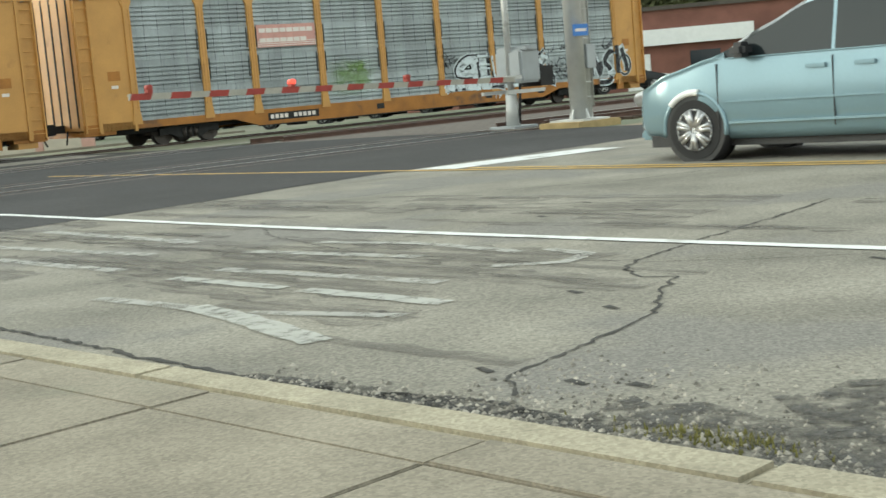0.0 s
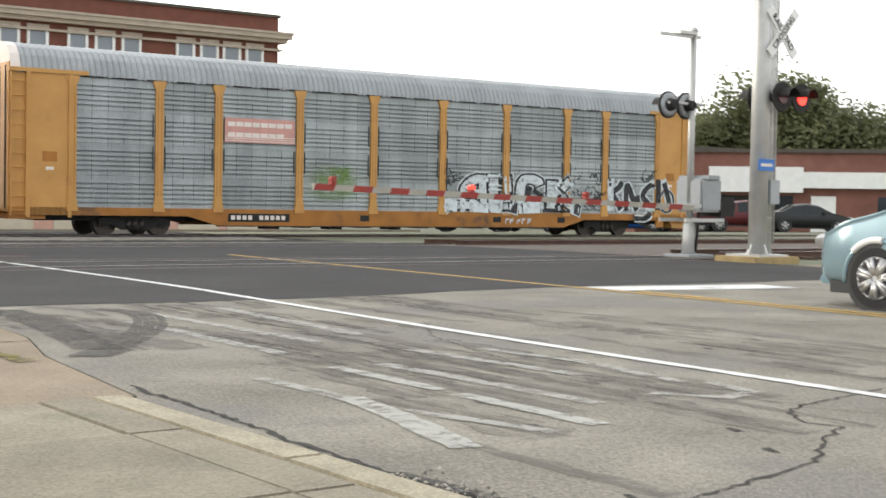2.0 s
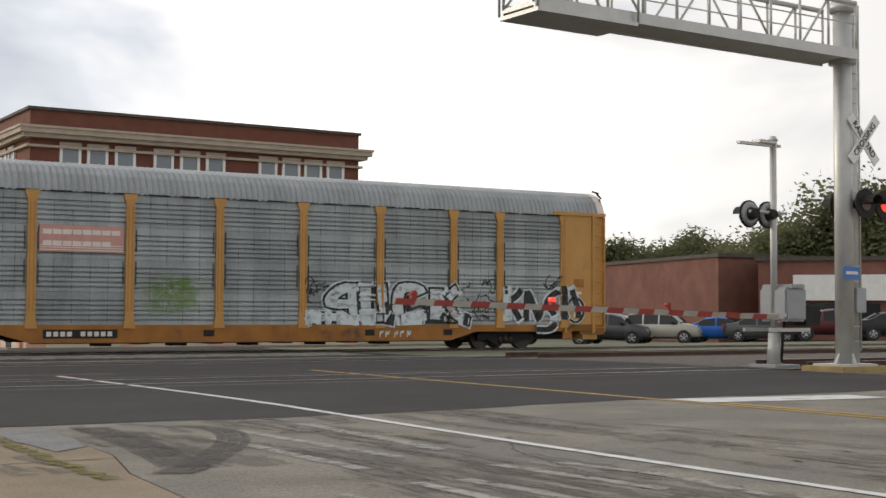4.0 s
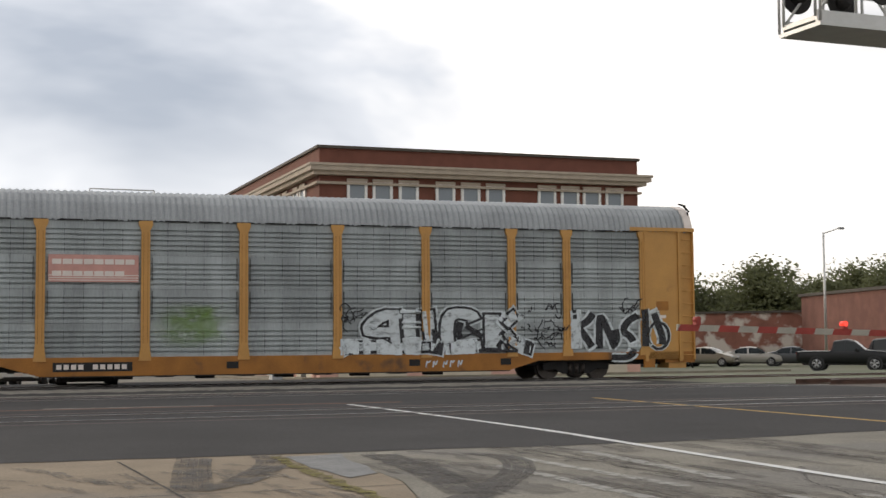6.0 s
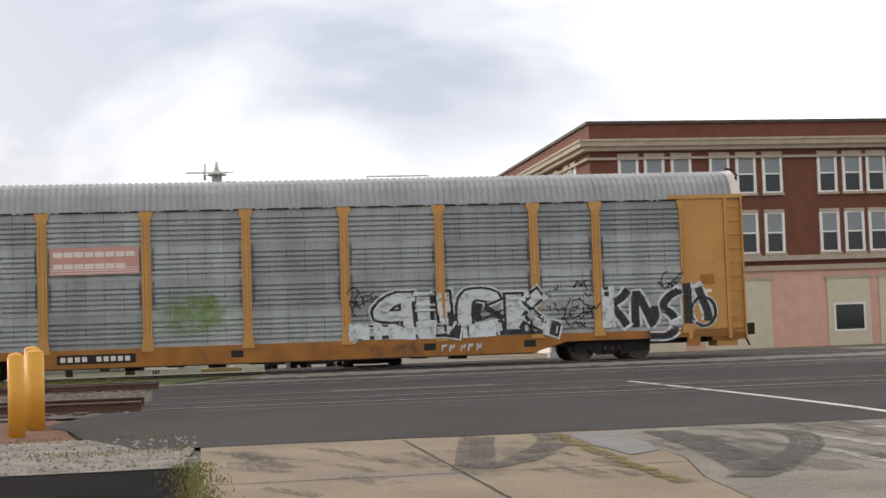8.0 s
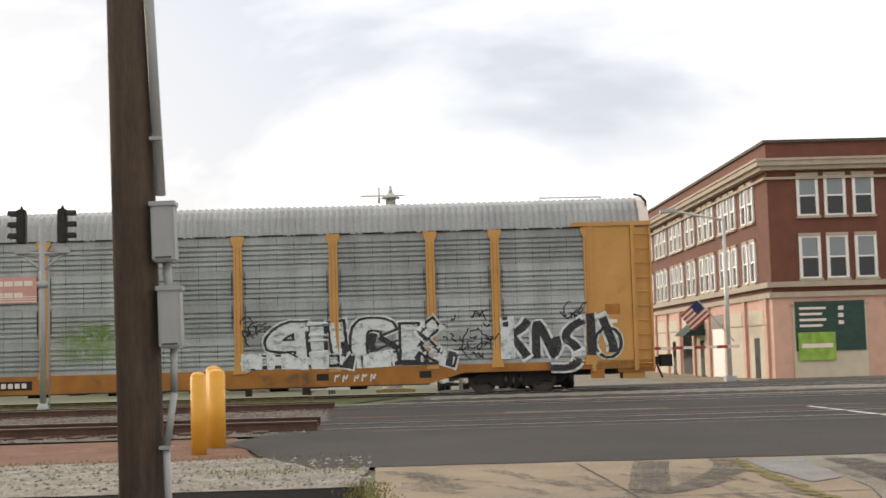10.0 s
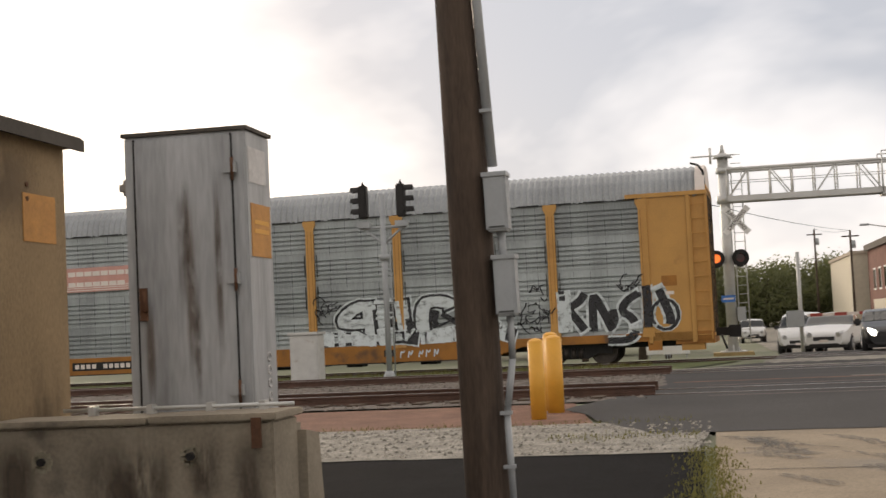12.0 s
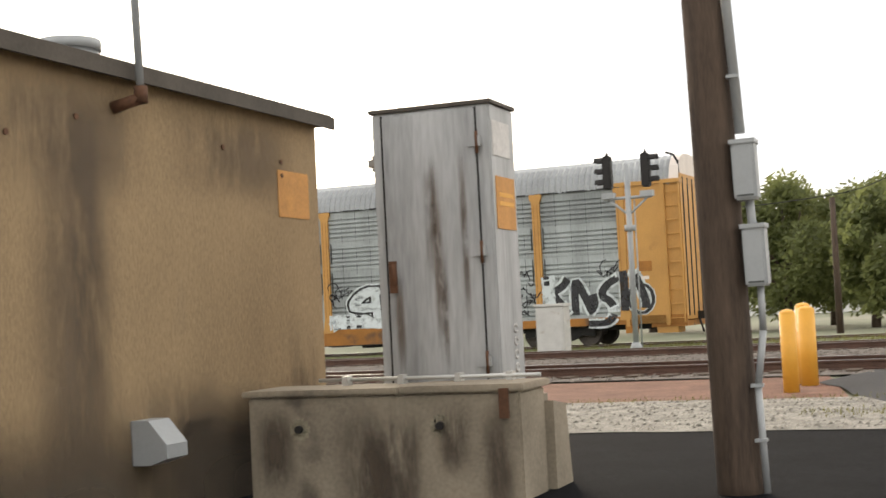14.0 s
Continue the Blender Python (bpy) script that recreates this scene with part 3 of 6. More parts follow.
for i in range(16):
    x, y = r_.uniform(3.8, 9.5), r_.uniform(3.4, 7.5)
    ribbon("dirt_smear", [(x, y), (x + r_.uniform(-0.15, 0.15), y + r_.uniform(0.7, 2.0))], r_.uniform(0.10, 0.3), SMEAR, "dull dirt smear on the road", 0.0085 + 0.00005 * i, 0.4, 200 + i, "dirt")
ribbon("moss_seam", [(3.56, 13.3), (3.45, 11.6), (3.34, 10.2), (3.31, 9.0)], 0.13, MOSS, "mossy green seam between slabs", 0.027, 0.6, 300, "moss")
paint("cement_patch", wobble([(3.66, 13.3), (4.28, 13.35), (3.95, 11.3), (3.60, 11.0), (3.55, 12.0)], 0.3, 0.1, 5), PATCH, "bluish grey cement patch in the driveway", lift=0.0065)
ribbon("apron_joint", [(0.1, 10.4), (3.85, 10.3)], 0.025, TAR, "dark joint across the driveway", 0.013, 0.4, 301, "joint")
ribbon("apron_joint", [(2.0, 7.3), (2.05, 13.5)], 0.025, TAR, "dark joint along the driveway", 0.0125, 0.4, 302, "joint")
for i, (pts, w) in enumerate((([(3.26, 4.6), (3.30, 3.9), (3.28, 3.3), (3.34, 2.7)], 0.16), ([(3.42, 2.9), (3.45, 2.2), (3.5, 1.4), (3.5, 0.4)], 0.50), ([(3.75, 2.3), (4.1, 2.0), (4.35, 1.2)], 0.55))):
    ribbon("gutter_debris", pts, w, DEBRIS, "dark broken asphalt and grit in the gutter", 0.011 + 0.001 * i, 0.25, 310 + i, "debris")
# pale edges and stains inside the crossing; last band has sunlight in its colour
for i, (x0, x1, y0, w, m) in enumerate(((-1.3, 24, 33.3, 0.7, GRAVEL), (0.0, 22, 23.2, 0.12, RAIL), (0.0, 22, 20.2, 0.10, RAIL), (-0.6, 9, 24.8, 0.25, BRICKDUST), (2.5, 5.5, 25.2, 0.2, GRAVEL), (0.5, 22, 32.4, 0.12, RAIL), (1.5, 21, 37.2, 2.6, GRAVEL))):
    ribbon("crossing_edge", [(x0 + (x1 - x0) * k / 8, across(x0 + (x1 - x0) * k / 8, y0)) for k in range(9)], w, m, "worn pale edge and painted sunlit band of the rail crossing", 0.018 + 0.0006 * i, 0.3, 330 + i, "crossing panel")


def scatter(name, label, n, area, size, material, seed, tall=0.6, lift=0.0):
    """Loose stones: small uneven lumps strewn over an area, as one heap."""
    r = random.Random(seed)
    vs, fs = [], []
    for _ in range(n):
        x, y = area(r)
        s = size * r.uniform(0.4, 1.5)
        a = r.random() * 6.28
        b = len(vs)
        for k in range(4):
            q = s * r.uniform(0.7, 1.2)
            vs.append((x + q * math.cos(a + k * 1.571), y + q * math.sin(a + k * 1.571), level(y) + lift - 0.004))
        vs.append((x, y, level(y) + lift + s * tall))
        fs += [(b, b + 1, b + 4), (b + 1, b + 2, b + 4), (b + 2, b + 3, b + 4), (b + 3, b, b + 4)]
    me = bpy.data.meshes.new(name)
    me.from_pydata(vs, [], fs)
    me.materials.append(material)
    return tagged(new(name, me), label, "stones", kind="stuff")


scatter("gutter_stones", "loose grey stones and grit along the gutter", 900, lambda r: (3.24 + abs(r.gauss(0, 0.10)), r.uniform(0.5, 4.6)), 0.018, STONES, 1)
scatter("crumbled_road", "crumbled pale stones at the broken road edge", 1500, lambda r: (3.35 + abs(r.gauss(0, 0.45)), r.uniform(0.3, 3.6)), 0.014, STONES, 2)
scatter("gravel_stones", "pale loose stones on the gravel strip", 2600, lambda r: (r.uniform(-9, 0.0), r.uniform(12.0, 15.4)), 0.03, STONES, 3)
scatter("ballast_stones", "brown ballast stones between the rails", 4200, lambda r: (-0.9 - abs(r.gauss(0, 7)), r.uniform(20.0, 33.4)), 0.045, mat("ballast_stone", (0.20, 0.17, 0.145), 0.95, island=0.5, bump=0), 4)


def tufts(name, label, n, area, h, seed):
    """Weeds: many thin upright blades."""
    r = random.Random(seed)
    vs, fs = [], []
    for _ in range(n):
        x, y = area(r)
        a, q = r.random() * 6.28, h * r.uniform(0.3, 1.1)
        b = len(vs)
        w = 0.005 + 0.03 * h
        lean = r.uniform(0, 0.6) * q
        vs += [(x - w * math.sin(a), y + w * math.cos(a), level(y)), (x + w * math.sin(a), y - w * math.cos(a), level(y)), (x + lean * math.cos(a), y + lean * math.sin(a), level(y) + q)]
        fs.append((b, b + 1, b + 2))
    me = bpy.data.meshes.new(name)
    me.from_pydata(vs, [], fs)
    me.materials.append(WEED)
    return tagged(new(name, me), label, "weeds", kind="stuff")


tufts("yard_weeds", "yellow-green weeds at the corner of the yard", 1700, lambda r: (-0.02 + r.gauss(0, 0.11), 8.6 + 3.6 * r.random() ** 1.3), 0.034, 5)
tufts("strip_weeds", "dry weeds along the gravel strip", 900, lambda r: (r.uniform(-12, -0.2), 15.6 + r.gauss(0, 0.22)), 0.045, 6)
tufts("lot_weeds", "sparse weeds at the edge of the yard", 200, lambda r: (r.uniform(-1.6, -0.1), 13.6 + r.gauss(0, 0.25)), 0.06, 7)
tufts("gutter_moss", "small mossy tuft in the gutter", 240, lambda r: (3.38 + r.gauss(0, 0.05), 2.35 + r.gauss(0, 0.16)), 0.03, 8)
tufts("track_grass", "thin grass between the tracks", 3000, lambda r: (-1.5 - abs(r.gauss(0, 9)), r.uniform(33.5, 39)), 0.16, 9)

# ---- rails ----
def rail_line(y0, x0, x1, z):
    """One rail with its foot, web and head, along the tracks."""
    t = thing("rail", "brown rusted steel rail with a worn head", "rail", pose(0, y0, z, 0, 0, TURN), "rails of the crossing", "structure")
    bm = B()
    prism(bm, [(-0.07, 0), (0.07, 0), (0.07, 0.02), (0.012, 0.04), (0.012, 0.11), (0.036, 0.12), (0.036, 0.145), (-0.036, 0.145), (-0.036, 0.12), (-0.012, 0.11), (-0.012, 0.04), (-0.07, 0.02)], x0, x1, "x")
    part("web", bm, RAIL, t)
    part("head", boxed(x0, x1, -0.03, 0.03, 0.146, 0.152), RAILTOP, t, "polished running surface")


for y0 in (20.9, 22.35, 30.2, 31.65):
    z = level(y0)
    rail_line(y0, -120, -0.8, z)
    rail_line(y0, -0.8, 22.6, z - 0.135)
    rail_line(y0, 22.6, 140, z)
for y0 in (40.3, 41.75):
    rail_line(y0, -120, 140, -0.25)
for track in (21.6, 30.9):
    ties = thing("ties", "grey-brown weathered timber railway ties in ballast", "railway ties", pose(0, track, level(track), 0, 0, TURN), kind="structure")
    me = mesh_of("tie", boxed(-0.11, 0.11, -1.25, 1.25, -0.12, 0.03), TIE, 0.01)
    for i in range(60):
        for x in (-1.6 - 0.55 * i, 23.4 + 0.55 * i):
            ob = new("tie", me)
            ob.parent = ties
            ob.matrix_basis = pose(x, 0.05 * math.sin(i * 7.3), 0, 0, 0, 2 * math.sin(i * 3.1))

# ---- the railcar ----
POSTS = (1.87, 4.6, 6.5, 9.35, 12.15, 15.0, 17.85, 20.76, 22.75, 25.5)   # from the right end
LONG, DEEP, TOP, SILL = 27.37, 3.05, 4.78, 0.33
rail_rng = random.Random(5)


def ribbed_panel(x0, x1, k):
    """One tier of a pressed side panel: a flat band, then grooves between raised slats."""
    bm = B()
    low, tier = 0.86, (TOP - 0.02 - 0.86) / 4
    z = low + tier * k
    step = tier * 0.148
    outline = [(0.05, z), (0.05, z + tier * 0.11)]
    q = z + tier * 0.11
    for i in range(5):
        outline += [(0.115, q + 0.010), (0.115, q + 0.052), (0.045, q + 0.058), (0.05, q + step)]
        q += step
    outline += [(0.05, z + tier - 0.012), (0.075, z + tier - 0.008), (0.075, z + tier)]
    a = [bm.verts.new((x0, y, zz)) for y, zz in outline]
    b = [bm.verts.new((x1, y, zz)) for y, zz in outline]
    for i in range(len(a) - 1):
        bm.faces.new((a[i], b[i], b[i + 1], a[i + 1]))
    return bm


def truck(parent, x):
    """A four-wheeled truck with side frames, springs and axles."""
    t = part("truck", boxed(x - 0.35, x + 0.35, 0.35, DEEP - 0.35, 0.42, 0.62), BLACK, parent, "black greasy wheel truck")
    for y in (0.42, DEEP - 0.42):
        bm = B()
        prism(bm, [(x - 1.15, 0.30), (x - 1.15, 0.52), (x - 0.5, 0.66), (x + 0.5, 0.66), (x + 1.15, 0.52), (x + 1.15, 0.30), (x + 0.75, 0.34), (x + 0.45, 0.18), (x - 0.45, 0.18), (x - 0.75, 0.34)], y - 0.06, y + 0.06)
        part("side_frame", bm, BLACK, t)
        for k in (-0.22, 0, 0.22):
            part("spring", tubed((x + k, y - 0.05, 0.2), (x + k, y - 0.05, 0.5), 0.075, n=10), STEEL, t)
    for dx in (-0.88, 0.88):
        bm = B()
        for y in (0.62, DEEP - 0.76):
            tube(bm, (x + dx, y, 0.38), (x + dx, y + 0.13, 0.38), 0.38, n=24)
            tube(bm, (x + dx, y + 0.13, 0.38), (x + dx, y + 0.16, 0.38), 0.42, n=24)
        tube(bm, (x + dx, 0.4, 0.38), (x + dx, DEEP - 0.4, 0.38), 0.08, n=12)
        part("wheelset", bm, STEEL, t)
    return t


def end_section(parent, flip):
    """The yellow end bay with its door edge, ladder and brake gear."""
    def X(v):
        return -v if not flip else -(LONG - v)

    def span(a, b):
        return (min(X(a), X(b)), max(X(a), X(b)))
    for y0, y1 in ((0.0, 0.05), (DEEP - 0.05, DEEP)):
        x0, x1 = span(0.62, 1.87)
        part("end_panel", boxed(x0, x1, y0, y1, 0.62, TOP + 0.08), YELLOW, parent, "yellow steel end panel")
        x0, x1 = span(0.0, 0.62)
        part("corner_post", boxed(x0, x1, y0 + (0.06 if y0 < 1 else -0.06), y1 + (0.06 if y0 < 1 else -0.06), 0.55, TOP + 0.05), YELLOW, parent)
    x0, x1 = span(0.0, 2.35)
    part("top_cap", boxed(x0, x1, -0.05, DEEP + 0.05, TOP + 0.02, TOP + 0.14), YELLOW, parent)
    for v in (0.56, 1.8):
        part("end_rib", boxed(X(v) - 0.05, X(v) + 0.05, -0.05, 0.02, 0.55, TOP + 0.02), YELLOW, parent)
    for k in range(10):
        z = 0.75 + 0.42 * k
        x0, x1 = span(0.06, 0.50)
        part("ladder_rung", tubed((x0, -0.03, z), (x1, -0.03, z), 0.016, n=6), YELLOW, parent)
    for v in (0.05, 0.5):
        part("ladder_rail", boxed(X(v) - 0.02, X(v) + 0.02, -0.05, 0.06, 0.6, TOP), YELLOW, parent)
    # end doors
    e = X(0.04)
    part("end_door", boxed(e - 0.03, e + 0.03, 0.1, DEEP - 0.1, 0.7, TOP + 0.3), YELLOW, parent, "folding yellow end door")
    bm = B()
    for k in range(5):
        y = 0.35 + 0.58 * k
        s = 0.05 if not flip else -0.05
        box(bm, min(e, e + s), max(e, e + s), y, y + 0.08, 0.8, TOP + 0.2)
    part("door_seams", bm, BLACK, parent)
    # coupler
    s = 1 if not flip else -1
    bm = B()
    box(bm, min(e, e + s * 0.55), max(e, e + s * 0.55), DEEP / 2 - 0.12, DEEP / 2 + 0.12, 0.68, 0.92)
    box(bm, min(e + s * 0.4, e + s * 0.75), max(e + s * 0.4, e + s * 0.75), DEEP / 2 - 0.2, DEEP / 2 + 0.2, 0.62, 0.98)
    part("coupler", bm, BLACK, parent, "black knuckle coupler")
    x0, x1 = span(0.0, 1.1)
    part("end_sill", boxed(x0, x1, 0.05, DEEP - 0.05, 0.5, 0.66), YELLOW_DK, parent)
    part("brake_hose", tubed((e + s * 0.2, 0.9, 0.72), (e + s * 0.35, 0.75, 0.3), 0.03, n=8), BLACK, parent)
    part("door_plate", boxed(X(1.2) - 0.22, X(1.2) + 0.22, -0.012, 0.0, 2.2, 2.5), YELLOW_DK, parent)
    part("stencil", boxed(X(1.2) - 0.12, X(1.2) + 0.12, -0.010, 0.0, 1.95, 2.05), SIGN_WHITE, parent)


def autorack(painted):
    car = thing("railcar", "long yellow and galvanised steel enclosed car-carrying railcar with graffiti", "railcar", group="railcars of the train")
    core = B()
    box(core, -LONG + 0.1, -0.1, 0.12, DEEP - 0.12, 0.72, TOP - 0.05)
    part("inner_body", core, DARK_GREY, car)
    edges = list(POSTS) + [LONG - 0.02]
    for a, b in zip(POSTS, POSTS[1:]):
        for tier in range(4):
            part("side_panel", ribbed_panel(-b + 0.11, -a - 0.11, tier), GALV, car, "grey galvanised ribbed panel")
        for q in range(1, 5):
            x = -b + 0.11 + (b - a - 0.22) * q / 5
            part("panel_seam", boxed(x - 0.009, x + 0.009, 0.040, 0.060, 0.9, TOP - 0.04), SEAM, car)
        p = part("far_side_panel", boxed(-b + 0.11, -a - 0.11, DEEP - 0.08, DEEP - 0.05, 0.86, TOP - 0.02), GALV, car)
    for a in POSTS:
        for side in (0, 1):
            bm = B()
            w = 0.125
            prism(bm, [(-a - w, 0.8), (-a + w, 0.8), (-a + w, 4.50), (-a + 0.2, 4.66), (-a + 0.2, TOP), (-a - 0.2, TOP), (-a - 0.2, 4.66), (-a - w, 4.50)], -0.03, 0.06)
            prism(bm, [(-a - 0.18, SILL + 0.42), (-a + 0.18, SILL + 0.42), (-a + 0.13, 1.15), (-a - 0.13, 1.15)], -0.045, 0.05)
            p = part("post", bm, YELLOW, car, "yellow steel side post", bevel=0.0)
            if side:
                p.matrix_basis = Matrix.Translation((-2 * a, DEEP, 0)) @ pose(0, 0, 0, 0, 0, 180)
            for v in (-0.06, 0.06):
                if not side:
                    part("post_groove", boxed(-a + v - 0.008, -a + v + 0.008, -0.034, -0.028, 1.25, 4.45), YELLOW_DK, car)
    # side sills: deep in the middle, shallow over the trucks
    for y0, y1 in ((0.0, 0.08), (DEEP - 0.08, DEEP)):
        bm = B()
        prism(bm, [(-LONG, 0.86), (0, 0.86), (0, 0.62), (-5.6, 0.62), (-6.6, SILL), (-LONG + 6.6, SILL), (-LONG + 5.6, 0.62), (-LONG, 0.62)], y0, y1)
        part("side_sill", bm, YELLOW_DK, car, "grimy yellow side sill")
        part("sill_flange", boxed(-LONG + 6.6, -6.6, y0 - 0.03, y1 + 0.03, SILL - 0.03, SILL), BLACK, car)
    part("underframe", boxed(-LONG + 1, -1, 0.6, DEEP - 0.6, 0.45, 0.75), BLACK, car)
    end_section(car, False)
    end_section(car, True)
    for x in (-4.15, -LONG + 4.0):
        truck(car, x)
    # corrugated roof with sloping sides
    bm = B()
    prof = [(-0.02, TOP + 0.02), (0.03, TOP + 0.25), (0.16, TOP + 0.55), (0.42, TOP + 0.80), (0.85, TOP + 0.94), (DEEP / 2, TOP + 0.98)]
    prof += [(DEEP - y, z) for y, z in prof[-2::-1]]
    n = 2 * int((LONG - 0.5) / 0.19)
    prev = None
    for i in range(n + 1):
        x = -0.25 - (LONG - 0.5) * i / n
        k = 0.045 if i % 2 else 0.0
        ring = [bm.verts.new((x, y + (k if y < DEEP / 2 else -k), z - k)) for y, z in prof]
        if prev:
            for a, b, c, d in zip(prev, prev[1:], ring[1:], ring):
                bm.faces.new((a, b, c, d))
        prev = ring
    part("roof", bm, GALV_ROOF, car, "corrugated galvanised roof")
    for x0, x1 in ((-0.32, -0.04), (-LONG + 0.04, -LONG + 0.32)):
        bm = B()
        prism(bm, [(y * 0.995, z) for y, z in prof], x0, x1, "x")
        part("roof_end", bm, SIGN_WHITE, car, "pale roof end cap")
    bm = B()
    arc = [(-0.42 + 0.0, TOP + 0.96), (-0.2, TOP + 0.88), (-0.08, TOP + 0.7), (-0.04, TOP + 0.2)]
    for (a, b), (c, d) in zip(arc, arc[1:]):
        tube(bm, (a, 0.25, b), (c, 0.12, d), 0.035, n=6)
    part("roof_cable", bm, BLACK, car)
    # door edge channels beside the posts, and clips under the roof
    for a in POSTS[1:-1]:
        for e in (-0.20, 0.20):
            for z0, z1 in ((2.05, 2.75), (3.05, 3.72)):
                part("door_channel", boxed(-a + e - 0.008, -a + e + 0.008, 0.0, 0.06, z0, z1), DARK_GREY, car)
    for i in range(24):
        x = -2.6 - i * 0.98
        part("roof_clip", boxed(x, x + 0.62, -0.02, 0.03, TOP - 0.012, TOP + 0.018), BLACK, car)
    # brake gear under the sill
    for i in range(9):
        x = -9 - i * 1.2
        part("brake_gear", boxed(x, x + 0.5, 0.9, 1.5, 0.2 + 0.05 * (i % 2), 0.42), BLACK, car)
    part("step", boxed(-1.9, -1.5, 0.0, 0.05, 0.35, 0.62), YELLOW_DK, car)
    part("tank", boxed(-0.95, -0.3, 0.1, 0.9, 0.32, 0.58), YELLOW, car)
    # the faded two-line banner: plain bars stand for the words
    sign = part("banner", boxed(-20.55, -18.05, -0.008, 0.03, 3.0, 3.78), PINK_SIGN, car, "faded red banner with two lines of pale lettering")
    for z, w in ((3.58, 8), (3.24, 7)):
        for i in range(w):
            x = -20.45 + i * 0.29
            part("lettering", boxed(x, x + 0.255, -0.016, -0.008, z - 0.075, z + 0.075), SIGN_WHITE, sign)
    for k in range(3):
        part("stripe", boxed(-20.55, -18.05, -0.013, -0.008, 3.04 + 0.07 * k, 3.065 + 0.07 * k), SIGN_WHITE, sign)
    plate = part("marking_plate", boxed(-20.4, -18.2, -0.008, 0.0, 0.46, 0.72), BLACK, car, "dark patch with pale lettering")
    for i in range(10):
        if i != 4:
            part("lettering", boxed(-20.3 + 0.2 * i, -20.3 + 0.2 * i + 0.14, -0.014, -0.008, 0.52, 0.66), SIGN_WHITE, plate)
    for x in (-9.9, -6.9, -15.5):
        part("small_plate", boxed(x, x + 0.35, -0.008, 0.0, 0.5, 0.7), BLACK, car)
    if painted:
        graffiti(car)
    return car


def painted_depth(x, z):
    """How far paint stands before the side panels: it runs over posts, the sill and the end panel."""
    if any(abs(x + a) < 0.17 for a in POSTS):
        return -0.095
    if z < 0.87:
        return -0.052
    return -0.046 if x > -1.87 else 0.0


def evenly(pts, step=0.05):
    """The same line with points a small step apart."""
    out = []
    for (a, b), (c, d) in zip(pts, pts[1:]):
        n = max(1, int(math.hypot(c - a, d - b) / step))
        out += [(a + (c - a) * i / n, b + (d - b) * i / n) for i in range(n)]
    return out + [pts[-1]]


def swash(pts, width, y, seed=0, cap=0.0):
    """One continuous painted stroke with an unsteady width, laid on the panels and posts; cap lengthens its ends."""
    r = random.Random(seed)
    bm = B()
    if cap:
        for e, o in ((0, 1), (-1, -2)):
            d = math.hypot(pts[e][0] - pts[o][0], pts[e][1] - pts[o][1]) or 1
            pts = list(pts)
            pts[e] = (pts[e][0] + (pts[e][0] - pts[o][0]) / d * cap, pts[e][1] + (pts[e][1] - pts[o][1]) / d * cap)
    pts = evenly(pts)
    prev = None
    for i, (x, z) in enumerate(pts):
        (a, b), (c, d) = pts[max(i - 1, 0)], pts[min(i + 1, len(pts) - 1)]
        n = math.hypot(c - a, d - b) or 1
        # a broad nib: uprights come out wider than cross strokes
        w = width * (0.42 + 0.14 * abs(d - b) / n) * r.uniform(0.95, 1.05)
        px, pz = -(d - b) / n * w, (c - a) / n * w
        e = y - 0.001 * i / len(pts)
        u, v = e + painted_depth(x + px, z + pz), e + painted_depth(x - px, z - pz)
        row = [bm.verts.new((x + px, u, z + pz)), bm.verts.new((x - px, v, z - pz)), bm.verts.new((x - px, v + 0.001, z - pz)), bm.verts.new((x + px, u + 0.001, z + pz))]
        if prev:
            for k in range(4):
                bm.faces.new((prev[k], prev[(k + 1) % 4], row[(k + 1) % 4], row[k]))
        else:
            bm.faces.new(row[::-1])
        prev = row
    bm.faces.new(prev)
    return bm


